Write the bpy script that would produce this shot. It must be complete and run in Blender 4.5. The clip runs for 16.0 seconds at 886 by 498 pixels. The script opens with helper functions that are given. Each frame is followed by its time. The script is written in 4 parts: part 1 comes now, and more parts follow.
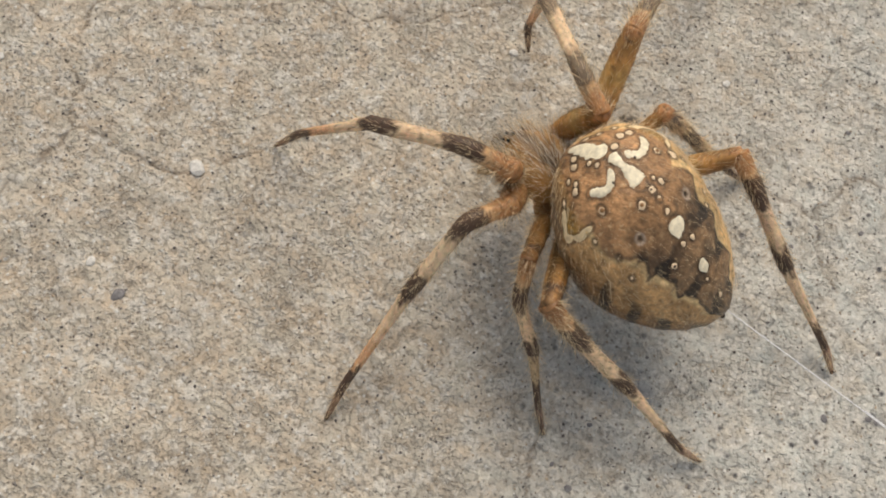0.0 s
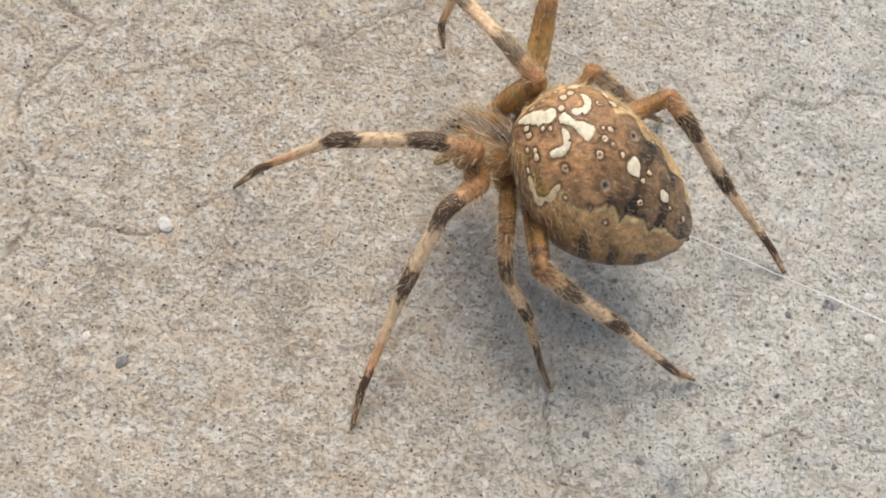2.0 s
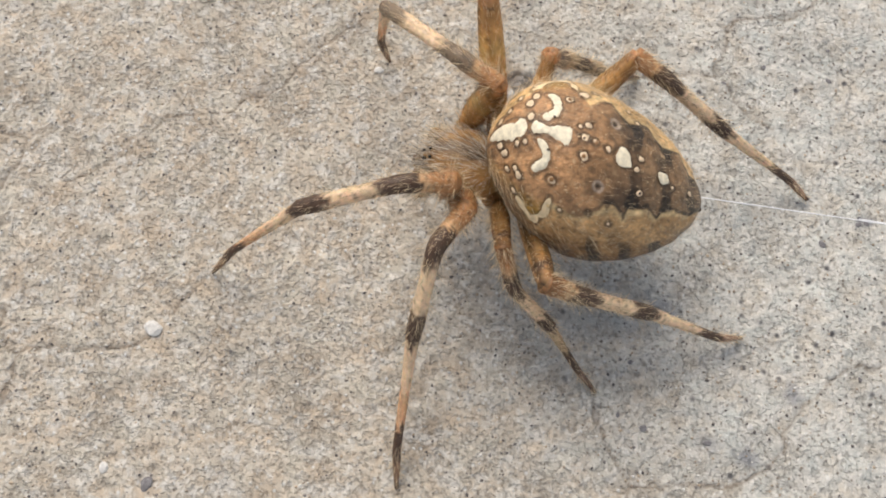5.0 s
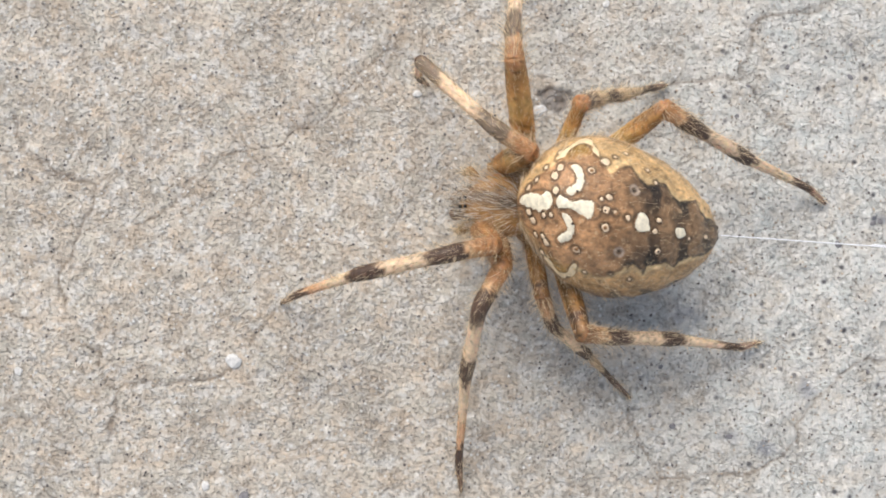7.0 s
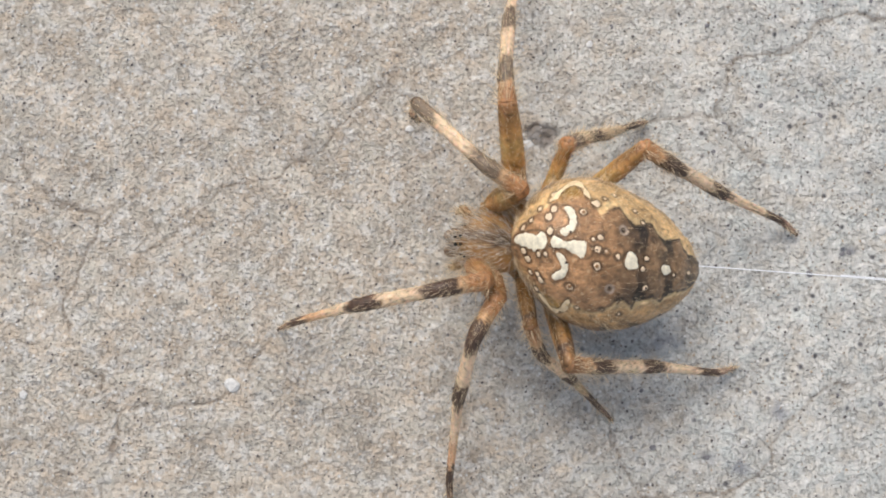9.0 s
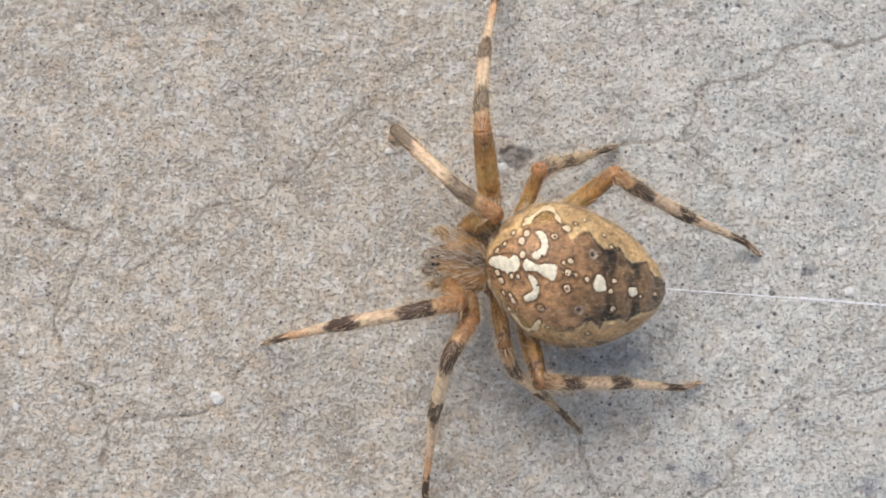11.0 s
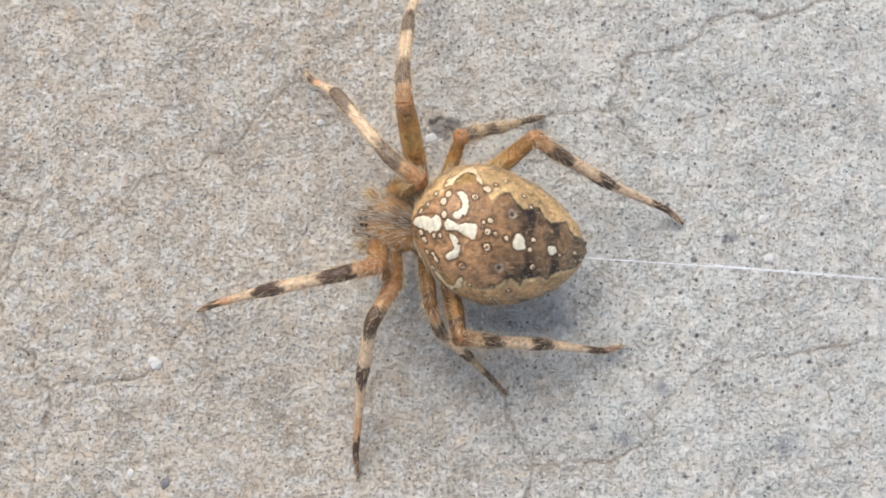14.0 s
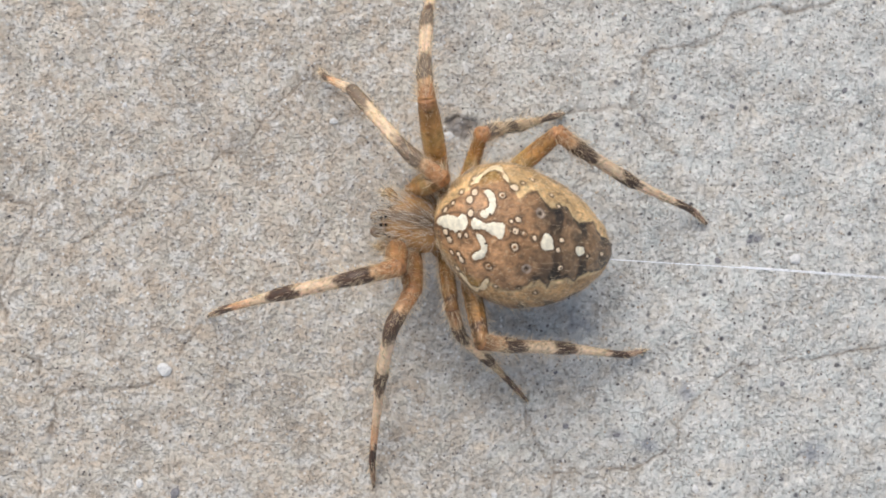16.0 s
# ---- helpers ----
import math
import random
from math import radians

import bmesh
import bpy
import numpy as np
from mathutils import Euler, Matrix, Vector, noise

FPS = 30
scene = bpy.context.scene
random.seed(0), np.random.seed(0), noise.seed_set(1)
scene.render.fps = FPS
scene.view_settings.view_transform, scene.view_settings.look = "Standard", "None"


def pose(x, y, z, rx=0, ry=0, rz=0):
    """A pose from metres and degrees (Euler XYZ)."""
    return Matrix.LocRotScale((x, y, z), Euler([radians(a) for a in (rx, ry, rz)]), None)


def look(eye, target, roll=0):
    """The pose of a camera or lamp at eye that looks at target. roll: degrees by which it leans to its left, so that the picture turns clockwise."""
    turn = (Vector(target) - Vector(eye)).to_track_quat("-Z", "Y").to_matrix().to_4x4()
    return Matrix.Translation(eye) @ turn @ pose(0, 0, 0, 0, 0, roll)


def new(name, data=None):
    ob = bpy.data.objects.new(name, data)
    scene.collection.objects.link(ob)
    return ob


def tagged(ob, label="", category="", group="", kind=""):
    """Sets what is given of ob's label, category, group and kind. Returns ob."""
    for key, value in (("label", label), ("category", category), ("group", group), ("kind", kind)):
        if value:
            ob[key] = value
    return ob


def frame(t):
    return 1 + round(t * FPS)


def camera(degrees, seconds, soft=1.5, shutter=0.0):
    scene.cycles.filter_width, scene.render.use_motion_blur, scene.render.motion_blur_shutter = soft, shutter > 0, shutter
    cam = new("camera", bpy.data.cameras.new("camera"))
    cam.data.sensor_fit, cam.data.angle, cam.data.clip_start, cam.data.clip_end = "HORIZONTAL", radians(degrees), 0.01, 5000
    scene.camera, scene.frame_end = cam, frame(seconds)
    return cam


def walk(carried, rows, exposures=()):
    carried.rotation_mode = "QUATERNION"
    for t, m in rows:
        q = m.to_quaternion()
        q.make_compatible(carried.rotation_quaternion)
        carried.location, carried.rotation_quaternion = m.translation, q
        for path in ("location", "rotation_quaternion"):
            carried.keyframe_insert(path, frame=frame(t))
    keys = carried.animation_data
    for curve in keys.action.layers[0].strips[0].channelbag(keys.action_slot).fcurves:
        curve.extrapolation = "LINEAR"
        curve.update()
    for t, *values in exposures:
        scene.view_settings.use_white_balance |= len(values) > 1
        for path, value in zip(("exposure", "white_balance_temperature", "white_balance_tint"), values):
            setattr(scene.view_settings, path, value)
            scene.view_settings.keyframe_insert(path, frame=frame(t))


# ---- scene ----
# lengths below are in millimetres and are scaled to metres when a mesh is made
MM = 0.001

# ---- camera: seconds, eye in millimetres, turn in degrees ----
PATH = [
    (0, -1.25, -25.07, 63.90, 16.80, -6.08, 31.76),
    (0.5, -4.07, -27.17, 65.15, 17.46, -6.28, 27.34),
    (0.8, -5.70, -28.45, 66.64, 18.43, -6.34, 24.69),
    (1, -6.57, -29.04, 67.96, 19.27, -6.39, 23.40),
    (1.2, -7.39, -30.49, 68.71, 19.42, -6.86, 22.35),
    (1.4, -7.02, -32.12, 68.90, 18.39, -7.26, 21.40),
    (1.5, -6.58, -32.08, 68.99, 18.33, -7.43, 20.88),
    (1.7, -5.61, -31.08, 68.70, 20.01, -7.94, 19.34),
    (1.8, -5.93, -30.91, 67.80, 20.19, -8.49, 18.39),
    (2, -6.72, -30.48, 65.99, 19.79, -8.67, 16.47),
    (2.2, -7.59, -29.31, 64.96, 22.45, -7.73, 14.52),
    (2.3, -8.74, -28.77, 64.20, 23.59, -7.78, 13.38),
    (2.5, -9.78, -28.20, 62.43, 22.88, -7.28, 11.31),
    (2.7, -10.24, -28.13, 61.25, 21.92, -7.21, 9.26),
    (2.8, -10.99, -27.70, 60.98, 22.99, -7.84, 8.10),
    (3, -10.37, -27.57, 60.83, 23.38, -7.51, 6.69),
    (3.1, -10.76, -27.99, 60.31, 21.54, -7.98, 5.87),
    (3.2, -10.38, -29.03, 59.67, 19.95, -7.87, 5.34),
    (3.3, -10.51, -28.99, 59.61, 18.86, -8.08, 5.00),
    (3.4, -9.68, -28.76, 60.03, 19.28, -7.36, 5.00),
    (3.5, -10.53, -28.22, 60.28, 19.49, -7.97, 4.51),
    (3.7, -9.88, -28.54, 60.75, 21.00, -7.28, 4.33),
    (4, -9.27, -28.87, 61.21, 22.22, -6.56, 3.96),
    (4.2, -8.46, -28.90, 61.38, 22.35, -5.68, 3.75),
    (6.3, -3.57, -6.72, 69.70, 6.56, 0.43, 0.41),
    (6.5, -6.12, -4.63, 70.76, 5.49, -0.49, 0.12),
    (6.7, -6.49, -5.16, 71.74, 5.74, -0.02, 0.03),
    (7, -7.59, -7.79, 73.04, 4.97, -0.34, 0.01),
    (7.3, -7.63, -10.97, 74.22, 4.47, -0.42, -0.03),
    (7.5, -7.52, -11.29, 74.68, 4.27, -0.47, -0.08),
    (7.7, -7.59, -10.06, 74.96, 4.76, -0.51, 0.03),
    (7.9, -7.72, -8.83, 75.29, 5.32, -0.60, 0.01),
    (8, -8.17, -7.26, 75.44, 4.71, -0.92, 0.05),
    (8.2, -8.37, -7.13, 75.56, 5.41, -1.07, -0.01),
    (8.5, -8.58, -7.72, 75.80, 6.11, -1.24, -0.00),
    (11, -7.70, -4.70, 79.72, 4.82, -2.09, 0.29),
    (11.5, -6.30, -4.23, 80.63, 4.21, -2.06, 0.31),
    (12, -4.49, -3.55, 80.90, 3.41, -1.65, 0.25),
    (12.5, -4.06, -3.29, 80.84, 2.78, -2.13, 0.24),
    (13, -3.25, -2.87, 81.09, 1.98, -2.23, 0.26),
    (13.2, -2.65, -3.53, 81.37, 2.32, -1.96, 0.23),
    (13.5, -2.53, -3.76, 81.80, 2.43, -2.00, 0.20),
    (14, -2.42, -3.32, 82.37, 2.07, -2.07, 0.13),
    (14.5, -2.66, -3.49, 82.18, 2.29, -2.13, 0.08),
    (15, -3.27, -3.20, 81.39, 2.17, -2.31, 0.03),
    (15.5, -3.55, -3.68, 80.68, 2.34, -2.25, -0.03),
    (16, -3.97, -3.18, 79.95, 2.14, -2.30, -0.12),
]
cam = camera(45.15, 16.0, soft=1.85)
walk(cam, [(t, pose(x * MM, y * MM, z * MM, rx, ry, rz)) for t, x, y, z, rx, ry, rz in PATH],
     exposures=[(0.0, 0.24, 7280, 9), (1.0, 0.36, 6900, 10), (2.5, 0.52, 6840, 10), (4.2, 0.50, 6880, 10), (7.0, 0.65, 6360, 10), (7.8, 0.75, 6290, 10), (8.5, 0.55, 6360, 10), (11.0, 0.42, 6340, 11), (12.0, 0.45, 6300, 11), (13.2, 0.54, 6260, 10), (14.5, 0.55, 6230, 10), (16.0, 0.49, 6220, 10)])

# ---- light: bright overcast sky, soft sun behind thin cloud ----
SUN_DIR = Vector((-0.28, 0.70, 1.0)).normalized()
world = bpy.data.worlds.new("sky")
scene.world = world
world.use_nodes = True
wn = world.node_tree.nodes
sky = wn.new("ShaderNodeTexSky")
sky.sky_type = "NISHITA"
sky.sun_disc = False
sky.sun_elevation = math.asin(SUN_DIR.z)
sky.sun_rotation = math.atan2(SUN_DIR.x, SUN_DIR.y)
wn["Background"].inputs["Strength"].default_value = 0.098
cloud_veil = wn.new("ShaderNodeHueSaturation")  # thin cloud greys the blue
cloud_veil.inputs["Saturation"].default_value = 0.55
world.node_tree.links.new(sky.outputs["Color"], cloud_veil.inputs["Color"])
world.node_tree.links.new(cloud_veil.outputs["Color"], wn["Background"].inputs["Color"])
sun_data = bpy.data.lights.new("sun", "SUN")
sun_data.energy = 2.0
sun_data.angle = radians(46)
sun_data.color = (1.0, 0.93, 0.83)
sun = new("sun", sun_data)
sun.matrix_world = look(SUN_DIR * 5, (0, 0, 0))


# ---- materials ----
def material(name, rough=0.7):
    m = bpy.data.materials.new(name)
    m.use_nodes = True
    nt = m.node_tree
    b = nt.nodes["Principled BSDF"]
    b.inputs["Roughness"].default_value = rough
    return m, nt, b


def node(nt, kind, **sets):
    n = nt.nodes.new(kind)
    for k, v in sets.items():
        n.inputs[k.replace("_", " ")].default_value = v
    return n


def ramp(nt, src, stops):
    r = nt.nodes.new("ShaderNodeValToRGB")
    el = r.color_ramp.elements
    while len(el) < len(stops):
        el.new(0.5)
    for k, (p, c) in enumerate(stops):
        el[k].position = p
        el[k].color = (c, c, c, 1) if not isinstance(c, tuple) else (*c, 1)
    nt.links.new(src, r.inputs[0])
    return r.outputs[0]


def mix(nt, fac, a, b, mode="MIX"):
    m = nt.nodes.new("ShaderNodeMix")
    m.data_type = "RGBA"
    m.blend_type = mode
    for sock, v in ((m.inputs[0], fac), (m.inputs[6], a), (m.inputs[7], b)):
        if isinstance(v, bpy.types.NodeSocket):
            nt.links.new(v, sock)
        elif isinstance(v, tuple):
            sock.default_value = (*v, 1)
        else:
            sock.default_value = v
    return m.outputs[2]


def noise_tex(nt, co, scale, detail=3.0, rough=0.55):
    n = node(nt, "ShaderNodeTexNoise", Scale=scale, Detail=detail, Roughness=rough)
    nt.links.new(co, n.inputs["Vector"])
    return n.outputs["Fac"]


def bump(nt, b, height, strength, dist):
    n = node(nt, "ShaderNodeBump", Strength=strength, Distance=dist)
    nt.links.new(height, n.inputs["Height"])
    nt.links.new(n.outputs[0], b.inputs["Normal"])


def mm_coords(nt):
    """Object coordinates counted in millimetres."""
    co = nt.nodes.new("ShaderNodeTexCoord")
    s = nt.nodes.new("ShaderNodeVectorMath")
    s.operation = "SCALE"
    s.inputs["Scale"].default_value = 1000.0
    nt.links.new(co.outputs["Object"], s.inputs[0])
    return s.outputs[0]


def concrete():
    m, nt, b = material("weathered_concrete", 0.92)
    co = mm_coords(nt)
    side = nt.nodes.new("ShaderNodeSeparateXYZ")
    nt.links.new(co, side.inputs[0])
    reach = nt.nodes.new("ShaderNodeMapRange")
    reach.inputs["From Min"].default_value, reach.inputs["From Max"].default_value = 35.0, 65.0
    # warm and grey stretches of the slab follow one another
    start, fold = nt.nodes.new("ShaderNodeMath"), nt.nodes.new("ShaderNodeMath")
    start.inputs[1].default_value = 45.0
    fold.operation = "PINGPONG"
    fold.inputs[1].default_value = 75.0
    nt.links.new(side.outputs["X"], start.inputs[0])
    nt.links.new(start.outputs[0], fold.inputs[0])
    nt.links.new(fold.outputs[0], reach.inputs["Value"])
    cloud = noise_tex(nt, co, 0.09, 4)
    warm = ramp(nt, mix(nt, 0.45, reach.outputs[0], cloud), [(0.30, 0.0), (0.70, 1.0)])
    col = mix(nt, warm, (0.575, 0.503, 0.415), (0.568, 0.552, 0.508))
    patch = ramp(nt, noise_tex(nt, co, 0.28, 5, 0.62), [(0.34, 0.81), (0.64, 1.12)])
    col = mix(nt, 1.0, col, patch, "MULTIPLY")
    hue = ramp(nt, noise_tex(nt, co, 0.55, 4, 0.6), [(0.36, (1.05, 0.99, 0.93)), (0.50, (1.0, 1.0, 1.0)), (0.64, (0.96, 1.0, 1.02))])
    col = mix(nt, 1.0, col, hue, "MULTIPLY")
    worn_skin = ramp(nt, noise_tex(nt, co, 0.85, 6, 0.7), [(0.49, 0.0), (0.60, 0.75)])
    col = mix(nt, worn_skin, col, (0.68, 0.65, 0.60))
    grain = ramp(nt, noise_tex(nt, co, 2.6, 5, 0.72), [(0.33, 0.80), (0.46, 0.98), (0.56, 1.04), (0.68, 1.24)])
    col = mix(nt, 1.0, col, grain, "MULTIPLY")
    # small dark pits, crowded in some patches and rare in others
    crowd = ramp(nt, noise_tex(nt, co, 0.22, 4, 0.65), [(0.36, 0.455), (0.64, 0.54)])
    crowd = mix(nt, 1.0, crowd, ramp(nt, warm, [(0.0, 1.0), (1.0, 0.95)]), "MULTIPLY")
    pitted = noise_tex(nt, co, 3.6, 3.5, 0.66)
    depth = nt.nodes.new("ShaderNodeMath")
    depth.operation = "SUBTRACT"
    nt.links.new(pitted, depth.inputs[0])
    nt.links.new(crowd, depth.inputs[1])
    lift = nt.nodes.new("ShaderNodeMath")
    lift.inputs[1].default_value = 0.5
    nt.links.new(depth.outputs[0], lift.inputs[0])
    hollow = ramp(nt, lift.outputs[0], [(0.35, 1.0), (0.46, 0.0)])
    col = mix(nt, mix(nt, 1.0, hollow, (0.41, 0.41, 0.41), "MULTIPLY"), col, (0.225, 0.190, 0.152))
    col = mix(nt, ramp(nt, noise_tex(nt, co, 3.7, 2, 0.5), [(0.60, 0.0), (0.72, 0.5)]), col, (0.74, 0.71, 0.66))
    # pale quartz and dark grit held in the paste
    for scale, lo, hi, shade, seed in ((1.9, 0.13, 0.19, (0.74, 0.72, 0.68), 0.0), (0.9, 0.09, 0.13, (0.12, 0.115, 0.12), 7.3),
                                       (2.2, 0.10, 0.17, (0.30, 0.26, 0.22), 3.1)):
        shift = nt.nodes.new("ShaderNodeVectorMath")
        shift.inputs[1].default_value = (seed, seed * 2, 0)
        nt.links.new(co, shift.inputs[0])
        v = node(nt, "ShaderNodeTexVoronoi", Scale=scale)
        nt.links.new(shift.outputs[0], v.inputs["Vector"])
        sep = nt.nodes.new("ShaderNodeSeparateColor")
        nt.links.new(v.outputs["Color"], sep.inputs[0])
        few = ramp(nt, sep.outputs[0], [(0.66, 0.0), (0.70, 1.0)])
        if seed > 5:
            few = mix(nt, 1.0, few, ramp(nt, warm, [(0.0, 0.2), (1.0, 1.0)]), "MULTIPLY")
        near = ramp(nt, v.outputs["Distance"], [(lo, 1.0), (hi + 0.10, 0.0)])
        col = mix(nt, mix(nt, 1.0, few, near, "MULTIPLY"), col, shade)
    stain = nt.nodes.new("ShaderNodeAttribute")
    stain.attribute_name = "stain"
    col = mix(nt, ramp(nt, stain.outputs["Fac"], [(0.0, 0.0), (1.0, 0.62)]), col, (0.20, 0.215, 0.255))
    crack = nt.nodes.new("ShaderNodeAttribute")
    crack.attribute_name = "crack"
    col = mix(nt, ramp(nt, crack.outputs["Fac"], [(0.0, 0.0), (1.0, 0.70)]), col, (0.195, 0.150, 0.112))
    nt.links.new(col, b.inputs["Base Color"])
    relief = mix(nt, 0.6, noise_tex(nt, co, 4.2, 5, 0.78), ramp(nt, lift.outputs[0], [(0.34, 0.0), (0.50, 0.8), (0.7, 1.0)]))
    bump(nt, b, relief, 1.0, 0.00022)
    return m


def tinted(name, rough, fine, amount, bump_to=0.3, coat=0.0, scatter=0.0):
    """A cuticle whose pigment is stored on the mesh, with mottling laid over it."""
    m, nt, b = material(name, rough)
    co = mm_coords(nt)
    a = nt.nodes.new("ShaderNodeAttribute")
    a.attribute_name = "tint"
    spots = ramp(nt, noise_tex(nt, co, fine, 5, 0.65), [(0.30, 1.0 - amount), (0.52, 1.0), (0.72, 1.0 + amount)])
    col = mix(nt, 1.0, a.outputs["Color"], spots, "MULTIPLY")
    wide = ramp(nt, noise_tex(nt, co, fine * 0.22, 3), [(0.32, 1.0 - amount * 0.6), (0.68, 1.0 + amount * 0.5)])
    col = mix(nt, 1.0, col, wide, "MULTIPLY")
    nt.links.new(col, b.inputs["Base Color"])
    b.inputs["Coat Weight"].default_value = coat
    b.inputs["Specular IOR Level"].default_value = 0.3
    b.inputs["Coat Roughness"].default_value = 0.35
    if scatter:
        b.inputs["Subsurface Weight"].default_value = scatter
        b.inputs["Subsurface Radius"].default_value = (0.0006, 0.0003, 0.00015)
        b.inputs["Subsurface Scale"].default_value = 1.0
    bump(nt, b, noise_tex(nt, co, fine * 1.6, 4, 0.6), bump_to, 0.0001)
    return m


def abdomen_skin():
    """Glossy pigmented skin strewn with fine pale flecks and short pale dashes."""
    m = tinted("abdomen_cuticle", 0.38, 2.8, 0.38, 1.0, coat=0.22)
    nt = m.node_tree
    b = nt.nodes["Principled BSDF"]
    base = b.inputs["Base Color"].links[0].from_socket
    co = mm_coords(nt)
    for scale, reach, share, seed in ((2.1, 0.24, 0.66, 0.0), (3.3, 0.26, 0.60, 4.7)):
        bend = nt.nodes.new("ShaderNodeVectorMath")
        bend.operation = "MULTIPLY_ADD"
        bend.inputs[1].default_value = (0.62, 1.0, 1.0) if seed else (1.0, 0.7, 0.9)
        bend.inputs[2].default_value = (seed, seed, seed)
        nt.links.new(co, bend.inputs[0])
        v = node(nt, "ShaderNodeTexVoronoi", Scale=scale)
        nt.links.new(bend.outputs[0], v.inputs["Vector"])
        sep = nt.nodes.new("ShaderNodeSeparateColor")
        nt.links.new(v.outputs["Color"], sep.inputs[0])
        few = ramp(nt, sep.outputs[0], [(share, 0.0), (share + 0.2, 0.45)])
        near = ramp(nt, v.outputs["Distance"], [(reach * 0.5, 1.0), (reach, 0.0)])
        base = mix(nt, mix(nt, 1.0, few, near, "MULTIPLY"), base, (0.70, 0.50, 0.29))
    nt.links.new(base, b.inputs["Base Color"])
    return m


def plain(name, color, rough, fine=4.0, amount=0.15):
    m, nt, b = material(name, rough)
    co = mm_coords(nt)
    var = ramp(nt, noise_tex(nt, co, fine, 4), [(0.3, 1.0 - amount), (0.7, 1.0 + amount)])
    nt.links.new(mix(nt, 1.0, color, var, "MULTIPLY"), b.inputs["Base Color"])
    bump(nt, b, noise_tex(nt, co, fine * 1.5, 3), 0.3, 0.00006)
    return m


CONCRETE = concrete()
ABDOMEN_SKIN = abdomen_skin()
WAVE_CREAM = plain("ochre_cream_line", (0.80, 0.62, 0.38), 0.5, 3.0, 0.22)
LEG_SKIN = tinted("leg_cuticle", 0.45, 3.0, 0.22, 0.4, coat=0.08, scatter=0.28)
PEACH = plain("peach_guanine_spots", (0.76, 0.58, 0.39), 0.5, 3.2, 0.22)
PORE_BROWN = plain("brown_pore", (0.30, 0.155, 0.062), 0.5)
CREAM = plain("cream_guanine_spots", (0.82, 0.73, 0.55), 0.5, 3.2, 0.24)
HAIR_PALE = plain("pale_hair", (0.84, 0.66, 0.43), 0.45)
HAIR_GOLD = plain("golden_hair", (0.56, 0.36, 0.17), 0.5)
HAIR_DARK = plain("dark_bristle", (0.07, 0.045, 0.03), 0.5)
HAIR_GREY = plain("grey_hair", (0.72, 0.65, 0.56), 0.5)
EYE_BLACK = plain("black_eye", (0.01, 0.01, 0.01), 0.12)
WHITE_GRIT = plain("white_quartz_grain", (0.62, 0.60, 0.57), 0.7, 5, 0.18)
DARK_GRIT = plain("dark_grit_grain", (0.19, 0.18, 0.185), 0.85, 5, 0.35)
SILK, _snt, _sb = material("spider_silk", 0.25)
_sb.inputs["Base Color"].default_value = (0.92, 0.92, 0.94, 1)
_sb.inputs["Specular IOR Level"].default_value = 0.9


# ---- mesh helpers ----
def part(name, bm, material_, parent=None, label=""):
    """One bmesh (in millimetres) as one mesh object, under a thing or part."""
    me = bpy.data.meshes.new(name)
    for v in bm.verts:
        v.co *= MM
    bm.to_mesh(me)
    bm.free()
    return link(name, me, material_, parent, label)


def link(name, me, material_, parent=None, label=""):
    for mat in material_ if isinstance(material_, tuple) else (material_,):
        me.materials.append(mat)
    ob = new(name, me)
    if parent:
        ob.parent = parent
    if label:
        ob["label"] = label
    return ob


def mesh_from(name, verts, faces, tints=None, slots=None, smooth=True):
    """A mesh from computed arrays in millimetres, with pigment per vertex."""
    me = bpy.data.meshes.new(name)
    me.from_pydata([tuple(v) for v in np.asarray(verts) * MM], [], faces)
    if tints is not None:
        at = me.attributes.new("tint", "FLOAT_COLOR", "POINT")
        flat = np.ones((len(verts), 4), np.float32)
        flat[:, :3] = tints
        at.data.foreach_set("color", flat.ravel())
    if slots is not None:
        me.polygons.foreach_set("material_index", np.asarray(slots, np.int32))
    if smooth:
        me.polygons.foreach_set("use_smooth", np.ones(len(me.polygons), bool))
    me.update()
    return me


def grid_noise(x, y, cell, seed):
    """Smooth value noise from -1 to 1 over plane coordinates, for arrays."""
    rng = np.random.RandomState(seed)
    table = rng.uniform(-1, 1, (256, 256))
    u, v = x / cell, y / cell
    i, j = np.floor(u).astype(int), np.floor(v).astype(int)
    a, b = u - i, v - j
    a, b = a * a * (3 - 2 * a), b * b * (3 - 2 * b)
    i, j, i1, j1 = i % 256, j % 256, (i + 1) % 256, (j + 1) % 256
    return (table[i, j] * (1 - a) + table[i1, j] * a) * (1 - b) + (table[i, j1] * (1 - a) + table[i1, j1] * a) * b


def eased(x, xs, ys):
    """A smooth curve through the knots (xs, ys)."""
    xs, ys = np.asarray(xs, float), np.asarray(ys, float)
    m = np.gradient(ys, xs)
    x = np.clip(x, xs[0], xs[-1])
    i = np.clip(np.searchsorted(xs, x) - 1, 0, len(xs) - 2)
    h = xs[i + 1] - xs[i]
    t = (x - xs[i]) / h
    return (2 * t**3 - 3 * t * t + 1) * ys[i] + (t**3 - 2 * t * t + t) * h * m[i] + (3 * t * t - 2 * t**3) * ys[i + 1] + (t**3 - t * t) * h * m[i + 1]


